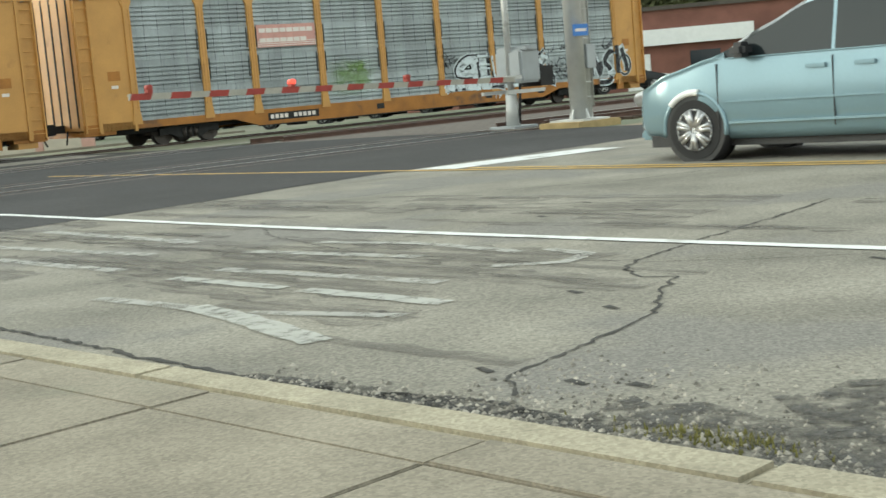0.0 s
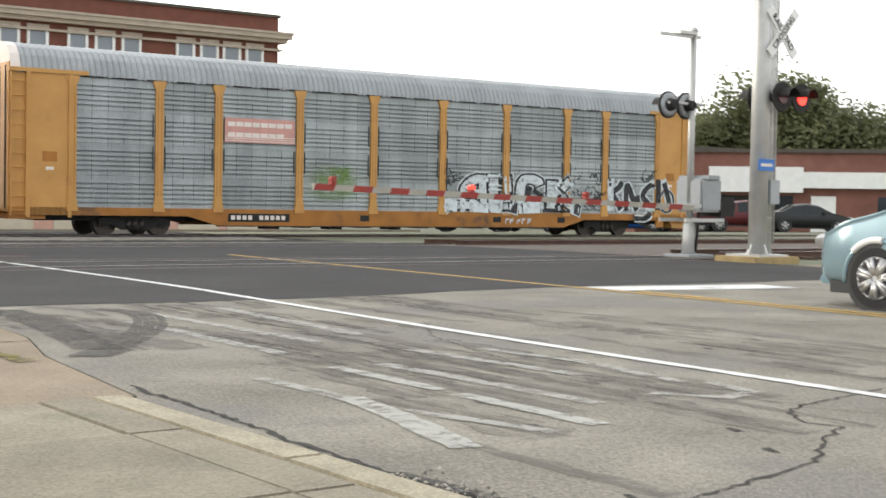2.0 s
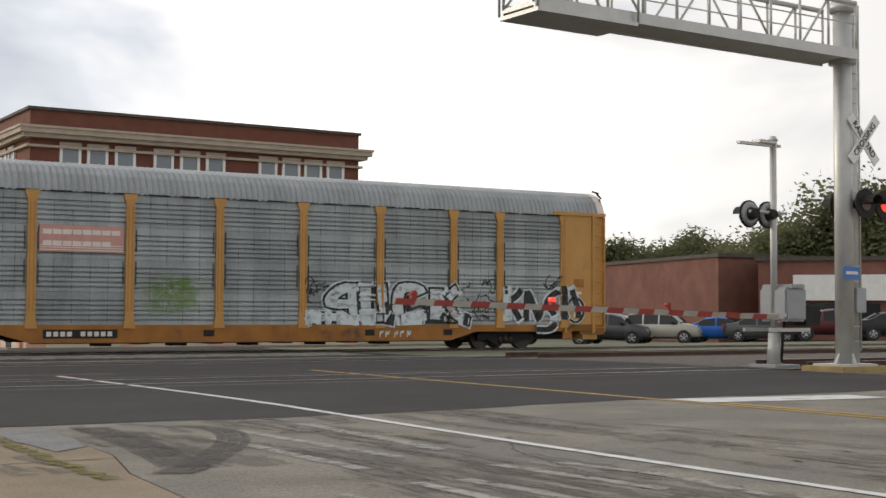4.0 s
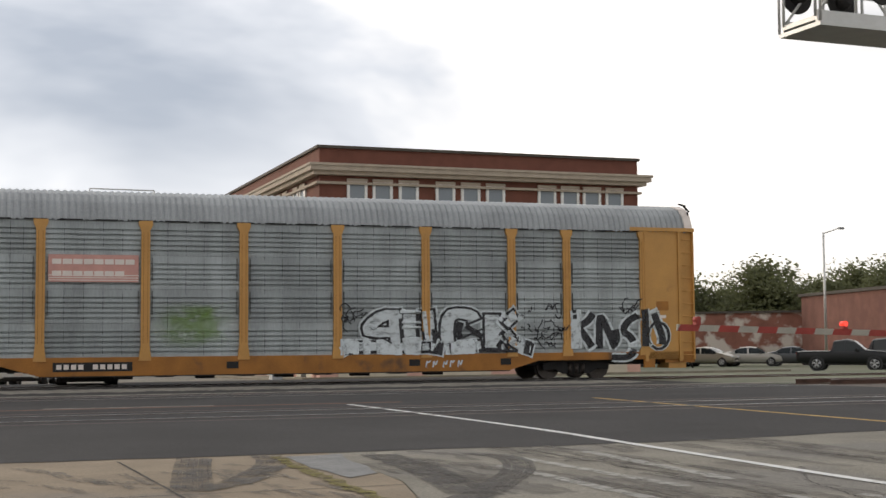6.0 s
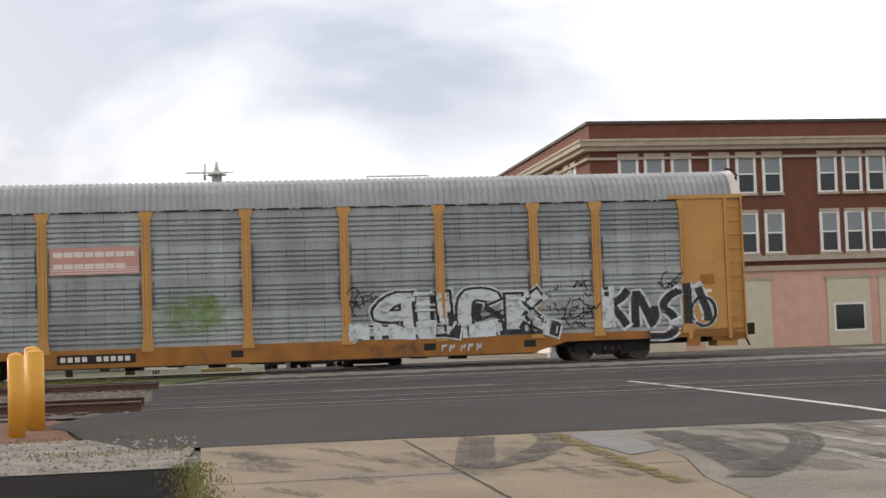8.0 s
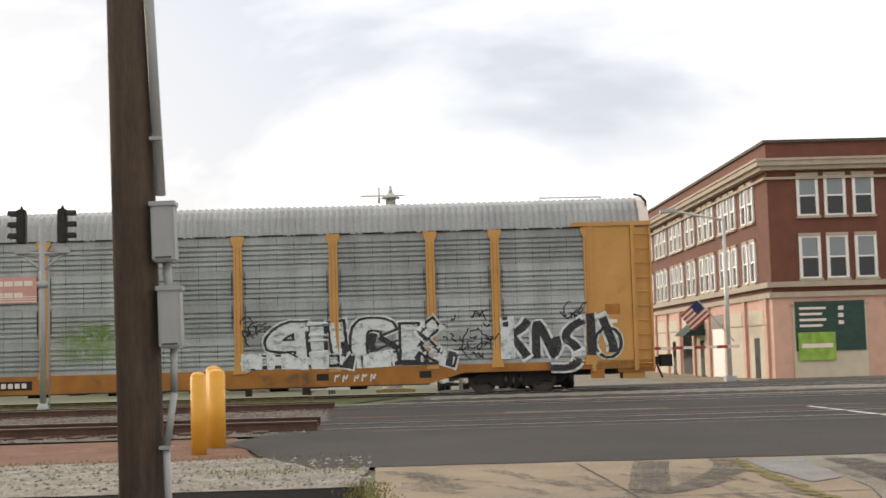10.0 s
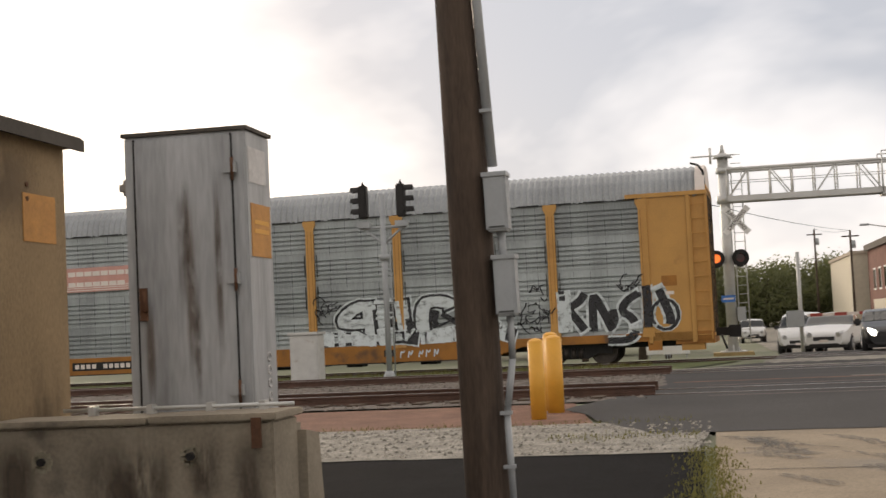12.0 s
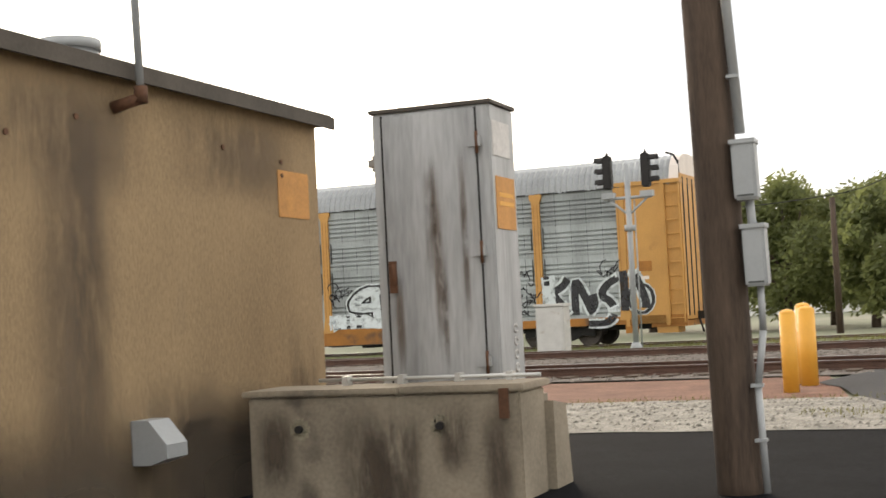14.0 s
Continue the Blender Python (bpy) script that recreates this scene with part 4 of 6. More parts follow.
def graffiti(car):
    """Four chunky silver letters with a white rim and black gaps, and a black scrawled tag beside them."""
    g = part("graffiti", swash(rounded([(-12.05, 0.92), (-11.6, 1.14), (-10.9, 1.16), (-10.1, 1.08)]), 0.36, 0.040), SPRAY_WHITE, car, "large silver block graffiti with black and white outlines")
    word = [
        (-11.40, 0.34, [(1.20, 1.20), (0.68, 1.20), (0.24, 0.86), (0.22, 0.64), (0.95, 0.66)]),
        (-11.40, 0.38, [(1.06, 1.22), (1.10, 0.70), (1.16, 0.16)]),
        (-11.40, 0.30, [(-0.55, 0.20), (0.30, 0.22), (1.15, 0.18)]),
        (-10.09, 0.36, [(0.22, 1.22), (0.20, 0.60), (0.25, 0.15)]),
        (-10.09, 0.28, [(0.20, 0.17), (0.80, 0.17)]),
        (-10.09, 0.34, [(0.78, 1.32), (0.84, 0.70), (0.92, 0.20), (1.22, 0.14)]),
        (-8.85, 0.36, [(1.08, 1.02), (1.02, 1.18), (0.60, 1.26), (0.26, 1.18), (0.17, 0.70), (0.24, 0.18)]),
        (-8.85, 0.28, [(0.25, 0.16), (0.80, 0.17), (1.30, 0.24)]),
        (-7.37, 0.42, [(0.20, 1.20), (0.20, 0.14)]),
        (-7.37, 0.30, [(0.34, 0.66), (0.62, 0.92), (0.98, 1.22)]),
        (-7.37, 0.32, [(0.52, 0.66), (0.95, 0.28), (1.50, 0.10)]),
    ]
    for name, material, more, y in (("white_outline", SPRAY_WHITE, 0.26, 0.0395), ("black_outline", SPRAY_BLACK, 0.155, 0.0345), ("letter_fill", SPRAY_FILL, 0.0, 0.0295)):
        for j, (ox, w, shape) in enumerate(word):
            line = [(ox + u, 0.90 + v * 0.97) for u, v in shape]
            part(name, swash(rounded(line, 1) if len(line) > 2 else line, w + more, y - 0.0002 * j, j, more / 2), material, g)
    # thin black cuts that part the letters
    for j, (w, line) in enumerate(((0.10, [(-9.62, 2.02), (-9.60, 1.3)]), (0.12, [(-10.16, 1.95), (-10.10, 1.2)]), (0.05, [(-11.3, 1.42), (-10.7, 1.34), (-10.45, 1.2)]), (0.20, [(-8.22, 1.84), (-8.30, 1.5), (-8.22, 1.32)]), (0.16, [(-8.05, 1.72), (-7.7, 1.52), (-7.5, 1.36)]),
                                (0.06, [(-8.15, 1.35), (-7.5, 1.62)]), (0.13, [(-7.0, 1.05), (-6.82, 1.28), (-6.6, 1.0)]), 
                                (0.05, [(-6.5, 1.4), (-5.95, 1.05)]), (0.10, [(-11.95, 0.90), (-11.2, 0.93), (-8.5, 0.93), (-5.8, 0.92)]))):
        part("black_cut", swash(line, w, 0.024 - 0.0002 * j, 50 + j), SPRAY_BLACK, g)
    tag = [
        (0, [(.08, 1.12), (.12, .95), (.12, .0)]), (0, [(1.0, 1.02), (.75, .80), (.2, .62)]), (0, [(.25, .62), (.6, .35), (1.0, -.02)]),
        (1, [(.12, .0), (.14, 1.02), (.40, .75), (.92, .02)]), (1, [(.95, .55), (1.05, .25), (.75, .05)]),
        (2, [(.98, .98), (.40, .80), (.12, .50), (.62, .32), (.78, .0), (.45, -.28), (-.45, -.26)]),
        (3, [(.05, 1.15), (.10, .9), (.08, .05)]), (3, [(.50, 1.15), (.72, .8), (1.02, .30), (.98, .1)]),
    ]
    for name, material, width, y in (("tag_outline", SPRAY_WHITE, 0.37, 0.0395), ("tag_letter", SPRAY_BLACK, 0.225, 0.0345)):
        for j, (k, shape) in enumerate(tag):
            line = [(-4.38 + 0.82 * k + u * 0.70, 0.98 + v * 1.10) for u, v in shape]
            part(name, swash(rounded(line), width, y - 0.0002 * j, 20 + j), material, g)
        ring = [(-1.36 + 0.38 * math.cos(a * 0.5), 1.38 + 0.44 * math.sin(a * 0.5)) for a in range(14)]
        part(name, swash(ring, width * 0.42, y - 0.002, 40), material, g)
    r = random.Random(3)
    for n, x0, dx, z0, dz in ((26, -6.3, 1.4, 1.1, 1.2), (12, -12.1, 0.9, 1.75, 0.5), (10, -2.9, 0.9, 2.1, 0.25)):
        for _ in range(n):
            x, z = x0 + r.random() * dx, z0 + r.random() * dz
            line = [(x, z)]
            for _k in range(4):
                line.append((line[-1][0] + r.uniform(-0.05, 0.16), line[-1][1] + r.uniform(-0.16, 0.16)))
            part("small_tag", swash(rounded(line), 0.035, 0.040), SPRAY_BLACK, g)
    for k in range(5):
        x = -9.35 + 0.26 * k + r.uniform(-.05, .05)
        line = [(x, 0.45), (x + 0.03, 0.68 + r.uniform(-.05, .05)), (x + 0.08, 0.5 + r.uniform(-.05, .1)), (x + 0.14, 0.66)]
        part("sill_tag", swash(rounded(line), 0.04, 0.040), SPRAY_WHITE, g)
    part("green_haze", boxed(-17.75, -15.2, 0.036, 0.042, 1.0, 2.5), SPRAY_GREEN, g, "faint green spray")
    part("green_haze", boxed(-16.7, -15.7, 0.030, 0.034, 1.85, 2.4), SPRAY_GREEN, g, "faint green spray")


railcar = autorack(True)
railcar_behind = autorack(False)
tagged(railcar_behind, "long yellow enclosed car-carrying railcar coupled ahead", "railcar")


def at(az, d):
    """Plan place from degrees right of +y and distance from the camera."""
    return d * math.sin(radians(az)), d * math.cos(radians(az))


# ---- brick corner building ----
def sash_window(parent, x, z, w, h, m):
    """A sash window set in the wall: surround, frame, panes, sill. m maps the facade to the building."""
    win = part("window", boxed(x - w / 2 - 0.13, x + w / 2 + 0.13, -0.07, 0.02, z + h, z + h + 0.16), STONE, parent)
    win.matrix_basis = m
    bm = B()
    for a, b, c, d in ((x - w / 2 - 0.12, x - w / 2 + 0.02, z, z + h), (x + w / 2 - 0.02, x + w / 2 + 0.12, z, z + h)):
        box(bm, a, b, -0.05, 0.06, c, d)
    for zz in (z, z + h / 2 - 0.03, z + h - 0.07):
        box(bm, x - w / 2, x + w / 2, -0.03, 0.06, zz, zz + 0.08)
    part("frame", bm, WHITE, win)
    part("pane", boxed(x - w / 2 + 0.02, x + w / 2 - 0.02, 0.03, 0.05, z + 0.06, z + h / 2), PANE, win)
    part("pane", boxed(x - w / 2 + 0.02, x + w / 2 - 0.02, 0.01, 0.03, z + h / 2, z + h - 0.05), BLIND, win)
    part("sill", boxed(x - w / 2 - 0.18, x + w / 2 + 0.18, -0.12, 0.02, z - 0.12, z), STONE, win)


def corner_building():
    W, L, H = 17.95, 67.0, 11.8
    t = thing("brick_building", "three-storey red brick corner building with a pink-painted ground floor", "building", pose(19.6, 64.8, -0.92, 0, 0, -2.0))
    part("wall", boxed(0.05, W, 0.05, L, 4.3, H), BRICK, t, "red brick upper walls")
    part("ground_floor", boxed(0.05, W, 0.05, L, 0, 4.3), PINK_STONE, t, "pink painted ground floor")
    part("roof", boxed(0.3, W - 0.3, 0.3, L - 0.3, H - 0.5, H - 0.4), ROOFTAR, t)
    part("coping", boxed(-0.08, W + 0.1, -0.08, L + 0.1, H, H + 0.14), ROOFTAR, t)
    for z0, z1, o in ((10.42, 10.62, 0.35), (10.62, 10.86, 0.55), (10.86, 10.98, 0.62), (9.98, 10.10, 0.16)):
        bm = B()
        box(bm, -o, W + o, -o, 0.05, z0, z1)
        box(bm, -o, 0.05, 0.05, L + o, z0, z1)
        box(bm, W, W + o, 0.05, L, z0, z1)
        part("cornice", bm, STONE, t, "pale stone cornice")
    for z0, z1, o in ((4.72, 4.98, 0.22), (4.22, 4.48, 0.10)):
        bm = B()
        box(bm, -o, W + o, -o, 0.05, z0, z1)
        box(bm, -o, 0.05, 0.05, L + o, z0, z1)
        part("belt_course", bm, STONE, t)
    front = Matrix.Identity(4)
    for x in (2.0, 3.35, 4.75, 6.75, 8.15, 9.55, 12.5, 13.85, 15.15, 16.5):
        for z, h in ((8.18, 1.95), (5.12, 2.05)):
            sash_window(t, x, z, 0.82, h, front)
    side = Matrix(((0, 1, 0, 0), (1, 0, 0, 0), (0, 0, 1, 0), (0, 0, 0, 1)))
    y = 3.2
    k = 0
    while y < L - 3:
        for dy in ((0, 1.5) if k % 3 == 0 else (0, 1.5, 3.0)):
            for z, h in ((8.18, 1.95), (5.12, 2.05)):
                sash_window(t, y + dy, z, 0.85, h, side)
        y += 3.9 if k % 3 == 0 else 5.4
        k += 1
    # ground floor, front: garage bays and a door
    for x0, x1, dark in ((1.0, 4.6, 0), (5.6, 9.2, 0), (12.2, 14.5, 1), (15.0, 17.1, 0)):
        bay = part("bay", boxed(x0, x1, -0.03, 0.06, 0.05, 3.75), CREAM, t, "cream boarded bay")
        part("bay_frame", boxed(x0 - 0.12, x1 + 0.12, -0.07, -0.01, 3.75, 3.9), STONE, bay)
        if dark:
            part("pane", boxed(x0 + 0.4, x0 + 1.9, -0.06, -0.03, 1.15, 2.4), PANE, bay)
            part("pane_frame", boxed(x0 + 0.3, x0 + 2.0, -0.05, -0.035, 1.05, 2.5), WHITE, bay)
    sign = part("sign_panel", boxed(1.1, 4.5, -0.10, -0.03, 1.6, 4.0), mat("dark_green_sign", (0.012, 0.06, 0.045), 0.5), t, "dark green shop sign with pale writing")
    for i in range(4):
        part("lettering", boxed(1.3, 2.6 - 0.2 * (i % 2), -0.115, -0.10, 3.6 - 0.28 * i, 3.72 - 0.28 * i), SIGN_WHITE, sign)
    for i in range(3):
        part("dot", boxed(3.2, 3.45, -0.115, -0.10, 3.55 - 0.35 * i, 3.75 - 0.35 * i), SIGN_WHITE, sign)
    green = part("small_sign", boxed(1.2, 3.0, -0.16, -0.11, 1.15, 2.5), mat("lime_sign", (0.30, 0.52, 0.07), 0.5), t, "lime green notice")
    part("lettering", boxed(1.35, 2.85, -0.18, -0.16, 1.75, 1.95), SIGN_WHITE, green)
    # ground floor, side: shop bays between pilasters
    for i in range(15):
        y = 1.2 + i * 4.4
        pil = part("pilaster", boxed(-0.09, 0.06, y - 0.45, y + 0.05, 0, 4.2), PINK_STONE, t)
        kind = i % 5
        m = (CREAM, CREAM, WHITE, CREAM, PANE)[kind]
        part("shop_window", boxed(-0.02, 0.06, y + 0.35, y + 3.3, 0.2, 2.9), m, t)
        part("transom", boxed(-0.05, 0.06, y + 0.35, y + 3.3, 2.95, 3.7), (DARK_GREY if i == 2 else CREAM), t)
        if kind in (0, 3):
            part("shop_door", boxed(-0.04, 0.05, y + 1.3, y + 2.3, 0.1, 2.3), PANE, t)
    awn = B()
    prism(awn, [(0, 2.6), (0, 3.7), (-1.3, 2.6)], 15.2, 18.4)
    part("awning", awn, mat("dark_green_canvas", (0.015, 0.05, 0.04), 0.8), t, "dark green shop awning")
    return t


corner_building()


def flag():
    x, y = 19.0, 72.5
    t = thing("flag", "striped flag with a blue corner on a leaning pole", "flag", pose(x, y, 2.2, 0, -40, 0))
    part("pole", tubed((0, 0, -1.2), (0, 0, 1.9), 0.03, n=8), ALU, t)
    for i in range(9):
        part("stripe", boxed(-1.3, -0.03, -0.012 - 0.006 * (i % 2), 0.01, 1.75 - 0.12 * i - 0.12, 1.75 - 0.12 * i), RED if i % 2 == 0 else SIGN_WHITE, t)
    part("canton", boxed(-0.55, -0.035, -0.03, -0.018, 1.2, 1.755), mat("flag_blue", (0.03, 0.05, 0.18), 0.8), t)


flag()

# far brick building down the street
far = thing("far_brick_building", "darker two-storey brick building further down the street", "building", pose(20.2, 140, -0.9))
part("wall", boxed(0, 22, 0, 34, 0, 9.6), STORE_BRICK, far)
part("cornice", boxed(-0.4, 22.3, -0.4, 34.3, 9.2, 9.9), ROOFTAR, far)
part("shopfront", boxed(-0.08, 3.5, -0.08, 30, 0, 3.2), CREAM, far)
for i in range(6):
    for z in (4.3,):
        w = part("window", boxed(-0.06, 0.05, 2 + 5 * i, 4 + 5 * i, z, z + 2.6), WHITE, far)
        part("pane", boxed(-0.09, -0.05, 2.2 + 5 * i, 3.8 + 5 * i, z + 0.2, z + 2.4), PANE, w)
far2 = thing("far_pale_building", "pale rendered building at the end of the street", "building", pose(18.6, 176, -0.9))
part("wall", boxed(0, 20, 0, 30, 0, 9.0), CREAM, far2)
part("parapet", boxed(-0.2, 20.2, -0.2, 30.2, 9.0, 9.4), STONE, far2)

# brick warehouse and store to the east
ware = thing("warehouse", "long low reddish brick warehouse with a dark roof edge", "building")
bm = B()
prism(bm, [(65.9, 65), (70.2, 78.8), (78, 104), (105, 104), (105, 62)], -0.8, 5.0, "z")
part("wall", bm, STORE_BRICK, ware, "weathered red brick walls")
bm = B()
prism(bm, [(65.7, 64.8), (70.0, 78.8), (77.8, 104.2), (105, 104.2), (105, 61.8)], 5.0, 5.25, "z")
part("roof_edge", bm, ROOFTAR, ware)
lowwall = thing("brick_shed_row", "low old brick shed with flaking whitewash", "building")
bm = B()
prism(bm, [(62, 122), (83, 100.5), (95, 112), (74, 134)], -0.9, 3.6, "z")
part("wall", bm, OLD_BRICK, lowwall, "flaking whitewashed brick")
bm = B()
prism(bm, [(61.8, 122), (83, 100.2), (95.2, 112), (74, 134.3)], 3.6, 3.8, "z")
part("roof_edge", bm, ROOFTAR, lowwall)
part("chimney", boxed(70.2, 71.6, 116, 117.4, 3.6, 7.6), STORE_BRICK, lowwall, "square brick chimney")
store = thing("store", "single-storey red brick store with a white fascia", "building", pose(64.9, 60.5, -0.45, 0, 0, -54))
part("wall", boxed(0, 26, 0, 14, 0, 5.0), STORE_BRICK, store)
part("roof_edge", boxed(-0.2, 26.2, -0.2, 14.2, 5.0, 5.25), ROOFTAR, store)
part("fascia", boxed(2.2, 8.0, -0.5, 0.05, 2.5, 4.1), WHITE, store, "tall white fascia panel")
part("fascia", boxed(8.0, 16.5, -0.45, 0.05, 2.8, 3.8), WHITE, store, "long white fascia panel")
part("door", boxed(8.5, 10.0, -0.05, 0.05, 0, 2.3), WHITE, store)
for x in (3.0, 5.5, 12.5):
    part("shop_window", boxed(x, x + 1.9, -0.05, 0.05, 0.7, 2.3), PANE, store)
whitehall = thing("white_shed", "long white metal building beyond the trees", "building", pose(-34, 150, -0.9))
part("wall", boxed(0, 34, 0, 20, 0, 4.2), WHITE, whitehall)
part("roof", boxed(-0.3, 34.3, -0.3, 20.3, 4.2, 4.5), GREY_BOX, whitehall)

# ---- crossing signals ----


def flasher(parent, x, y, z, face, lit=None, size=0.30):
    """A round crossing lamp: backboard, hood, lens. face: +1 looks to +y, -1 to -y."""
    f = part("lamp", tubed((x, y, z), (x, y + 0.04 * face, z), size, n=24), BLACK, parent, "round black lamp board")
    part("housing", tubed((x, y - 0.22 * face, z), (x, y, z), 0.10, 0.16, n=16), BLACK, f)
    part("lens", tubed((x, y + 0.04 * face, z), (x, y + 0.06 * face, z), 0.15, n=20), lit or DEAD_LAMP, f, "lit red lens" if lit else "")
    bm = B()
    for i in range(9):
        a0, a1 = math.pi * (0.0 + i / 9), math.pi * (0.0 + (i + 1) / 9)
        p = [(x + 0.17 * math.cos(a), z + 0.17 * math.sin(a)) for a in (a0, a1)]
        v = [bm.verts.new(q) for q in ((p[0][0], y + 0.04 * face, p[0][1]), (p[1][0], y + 0.04 * face, p[1][1]), (p[1][0], y + 0.34 * face, p[1][1]), (p[0][0], y + 0.34 * face, p[0][1]))]
        bm.faces.new(v)
    bmesh.ops.remove_doubles(bm, verts=bm.verts[:], dist=0.002)
    bmesh.ops.solidify(bm, geom=bm.faces[:], thickness=0.008)
    part("hood", bm, BLACK, f)
    return f


def gate_signal():
    x, y = 22.75, 20.75
    t = thing("crossing_gate", "silver crossing gate mast with its striped arm lowered", "crossing gate", pose(x, y, 0))
    part("pole", tubed((0, 0, 0.5), (0, 0, 5.0), 0.075, n=16), ALU, t)
    part("base", tubed((0, 0, 0.0), (0, 0, 0.75), 0.17, 0.13, n=16), ALU, t)
    part("foot", boxed(-0.4, 0.4, -0.4, 0.4, -0.05, 0.06), GREY_BOX, t, bevel=0.02)
    part("crossarm", tubed((-0.75, 0, 3.4), (0.35, 0, 3.4), 0.035, n=10), ALU, t)
    part("top_arm", boxed(-1.1, 0.2, -0.05, 0.05, 4.86, 4.92), ALU, t)
    part("top_plate", boxed(-0.55, 0.0, -0.12, 0.12, 4.92, 4.99), ALU, t)
    for dx in (-0.62, -0.05):
        flasher(t, dx, 0.12, 3.36, 1)
        part("lamp_back", tubed((dx, 0.075, 3.36), (dx, 0.11, 3.36), 0.20, 0.27, n=24), GREY_BOX, t, "grey back of a lamp board")
    part("bell", tubed((0.0, 0, 5.0), (0, 0, 5.1), 0.12, 0.06, n=16), ALU, t)
    mech = part("mechanism", boxed(-0.05, 0.62, -0.4, 0.4, 1.0, 1.75), GREY_BOX, t, "grey gate motor housing", bevel=0.05)
    part("mechanism_cover", boxed(0.1, 0.5, -0.45, 0.45, 1.72, 1.82), GREY_BOX, mech, bevel=0.02)
    for yy in (-0.38, 0.38):
        part("counterweight_bar", boxed(-0.55, 0.7, yy - 0.03, yy + 0.03, 0.78, 0.86), ALU, t)
        part("arm_bracket", boxed(-0.6, -0.05, yy - 0.03, yy + 0.03, 1.1, 1.18), ALU, t)
    part("counterweight", boxed(0.7, 1.15, -0.3, 0.3, 0.9, 1.35), BLACK, t)
    part("cable", tubed((0.1, -0.2, 1.0), (0.05, -0.15, 0.1), 0.03, n=8), BLACK, t)
    arm = part("arm", boxed(-10.15, -0.35, -0.43, -0.38, 1.03, 1.14), ARM, t, "white and red striped gate arm")
    n = 24
    for i in range(n):
        if i % 2 == 0:
            x0 = -10.15 + 9.8 * i / n
            bm = B()
            prism(bm, [(x0, 1.028), (x0 + 0.41, 1.028), (x0 + 0.46, 1.142), (x0 + 0.05, 1.142)], -0.436, -0.374)
            part("stripe", bm, RED, arm)
    for i, dx in enumerate((-9.75, -6.6, -3.6)):
        lamp = part("arm_lamp", boxed(dx - 0.05, dx + 0.05, -0.46, -0.35, 1.14, 1.2), RED, arm)
        part("lens", tubed((dx, -0.47, 1.24), (dx, -0.34, 1.23), 0.05, n=14), RED_LAMP if i == 1 else RED, lamp)
    for ob in (arm,):
        ob.matrix_basis = pose(0, 0, 0, 0, 1.55, 0)


gate_signal()


def truss_arm(t, x0, x1, y, z0, z1, d, n):
    """A walkway truss cantilever: chords, posts, diagonals, deck."""
    a, b = min(x0, x1), max(x0, x1)
    part("deck", boxed(a, b, y - d / 2, y + d / 2, z0 - 0.06, z0 + 0.02), ALU, t, "grey steel walkway deck")
    part("deck_edge", boxed(a, b, y - d / 2 - 0.05, y - d / 2, z0 - 0.1, z0 + 0.1), ALU, t)
    part("deck_edge", boxed(a, b, y + d / 2, y + d / 2 + 0.05, z0 - 0.1, z0 + 0.1), ALU, t)
    for yy in (y - d / 2, y + d / 2):
        part("chord", tubed((a, yy, z1), (b, yy, z1), 0.055, n=8), ALU, t)
        part("handrail", tubed((a, yy, (z0 + z1) / 2 + 0.1), (b, yy, (z0 + z1) / 2 + 0.1), 0.015, n=6), ALU, t)
        for i in range(n + 1):
            x = a + (b - a) * i / n
            part("upright", tubed((x, yy, z0), (x, yy, z1), 0.028, n=6), ALU, t)
            if i < n and i % 2 == 0:
                w = (b - a) / n
                part("diagonal", tubed((x, yy, z1 if (i // 2) % 2 else z0), (x + w, yy, z0 if (i // 2) % 2 else z1), 0.025, n=6), ALU, t)


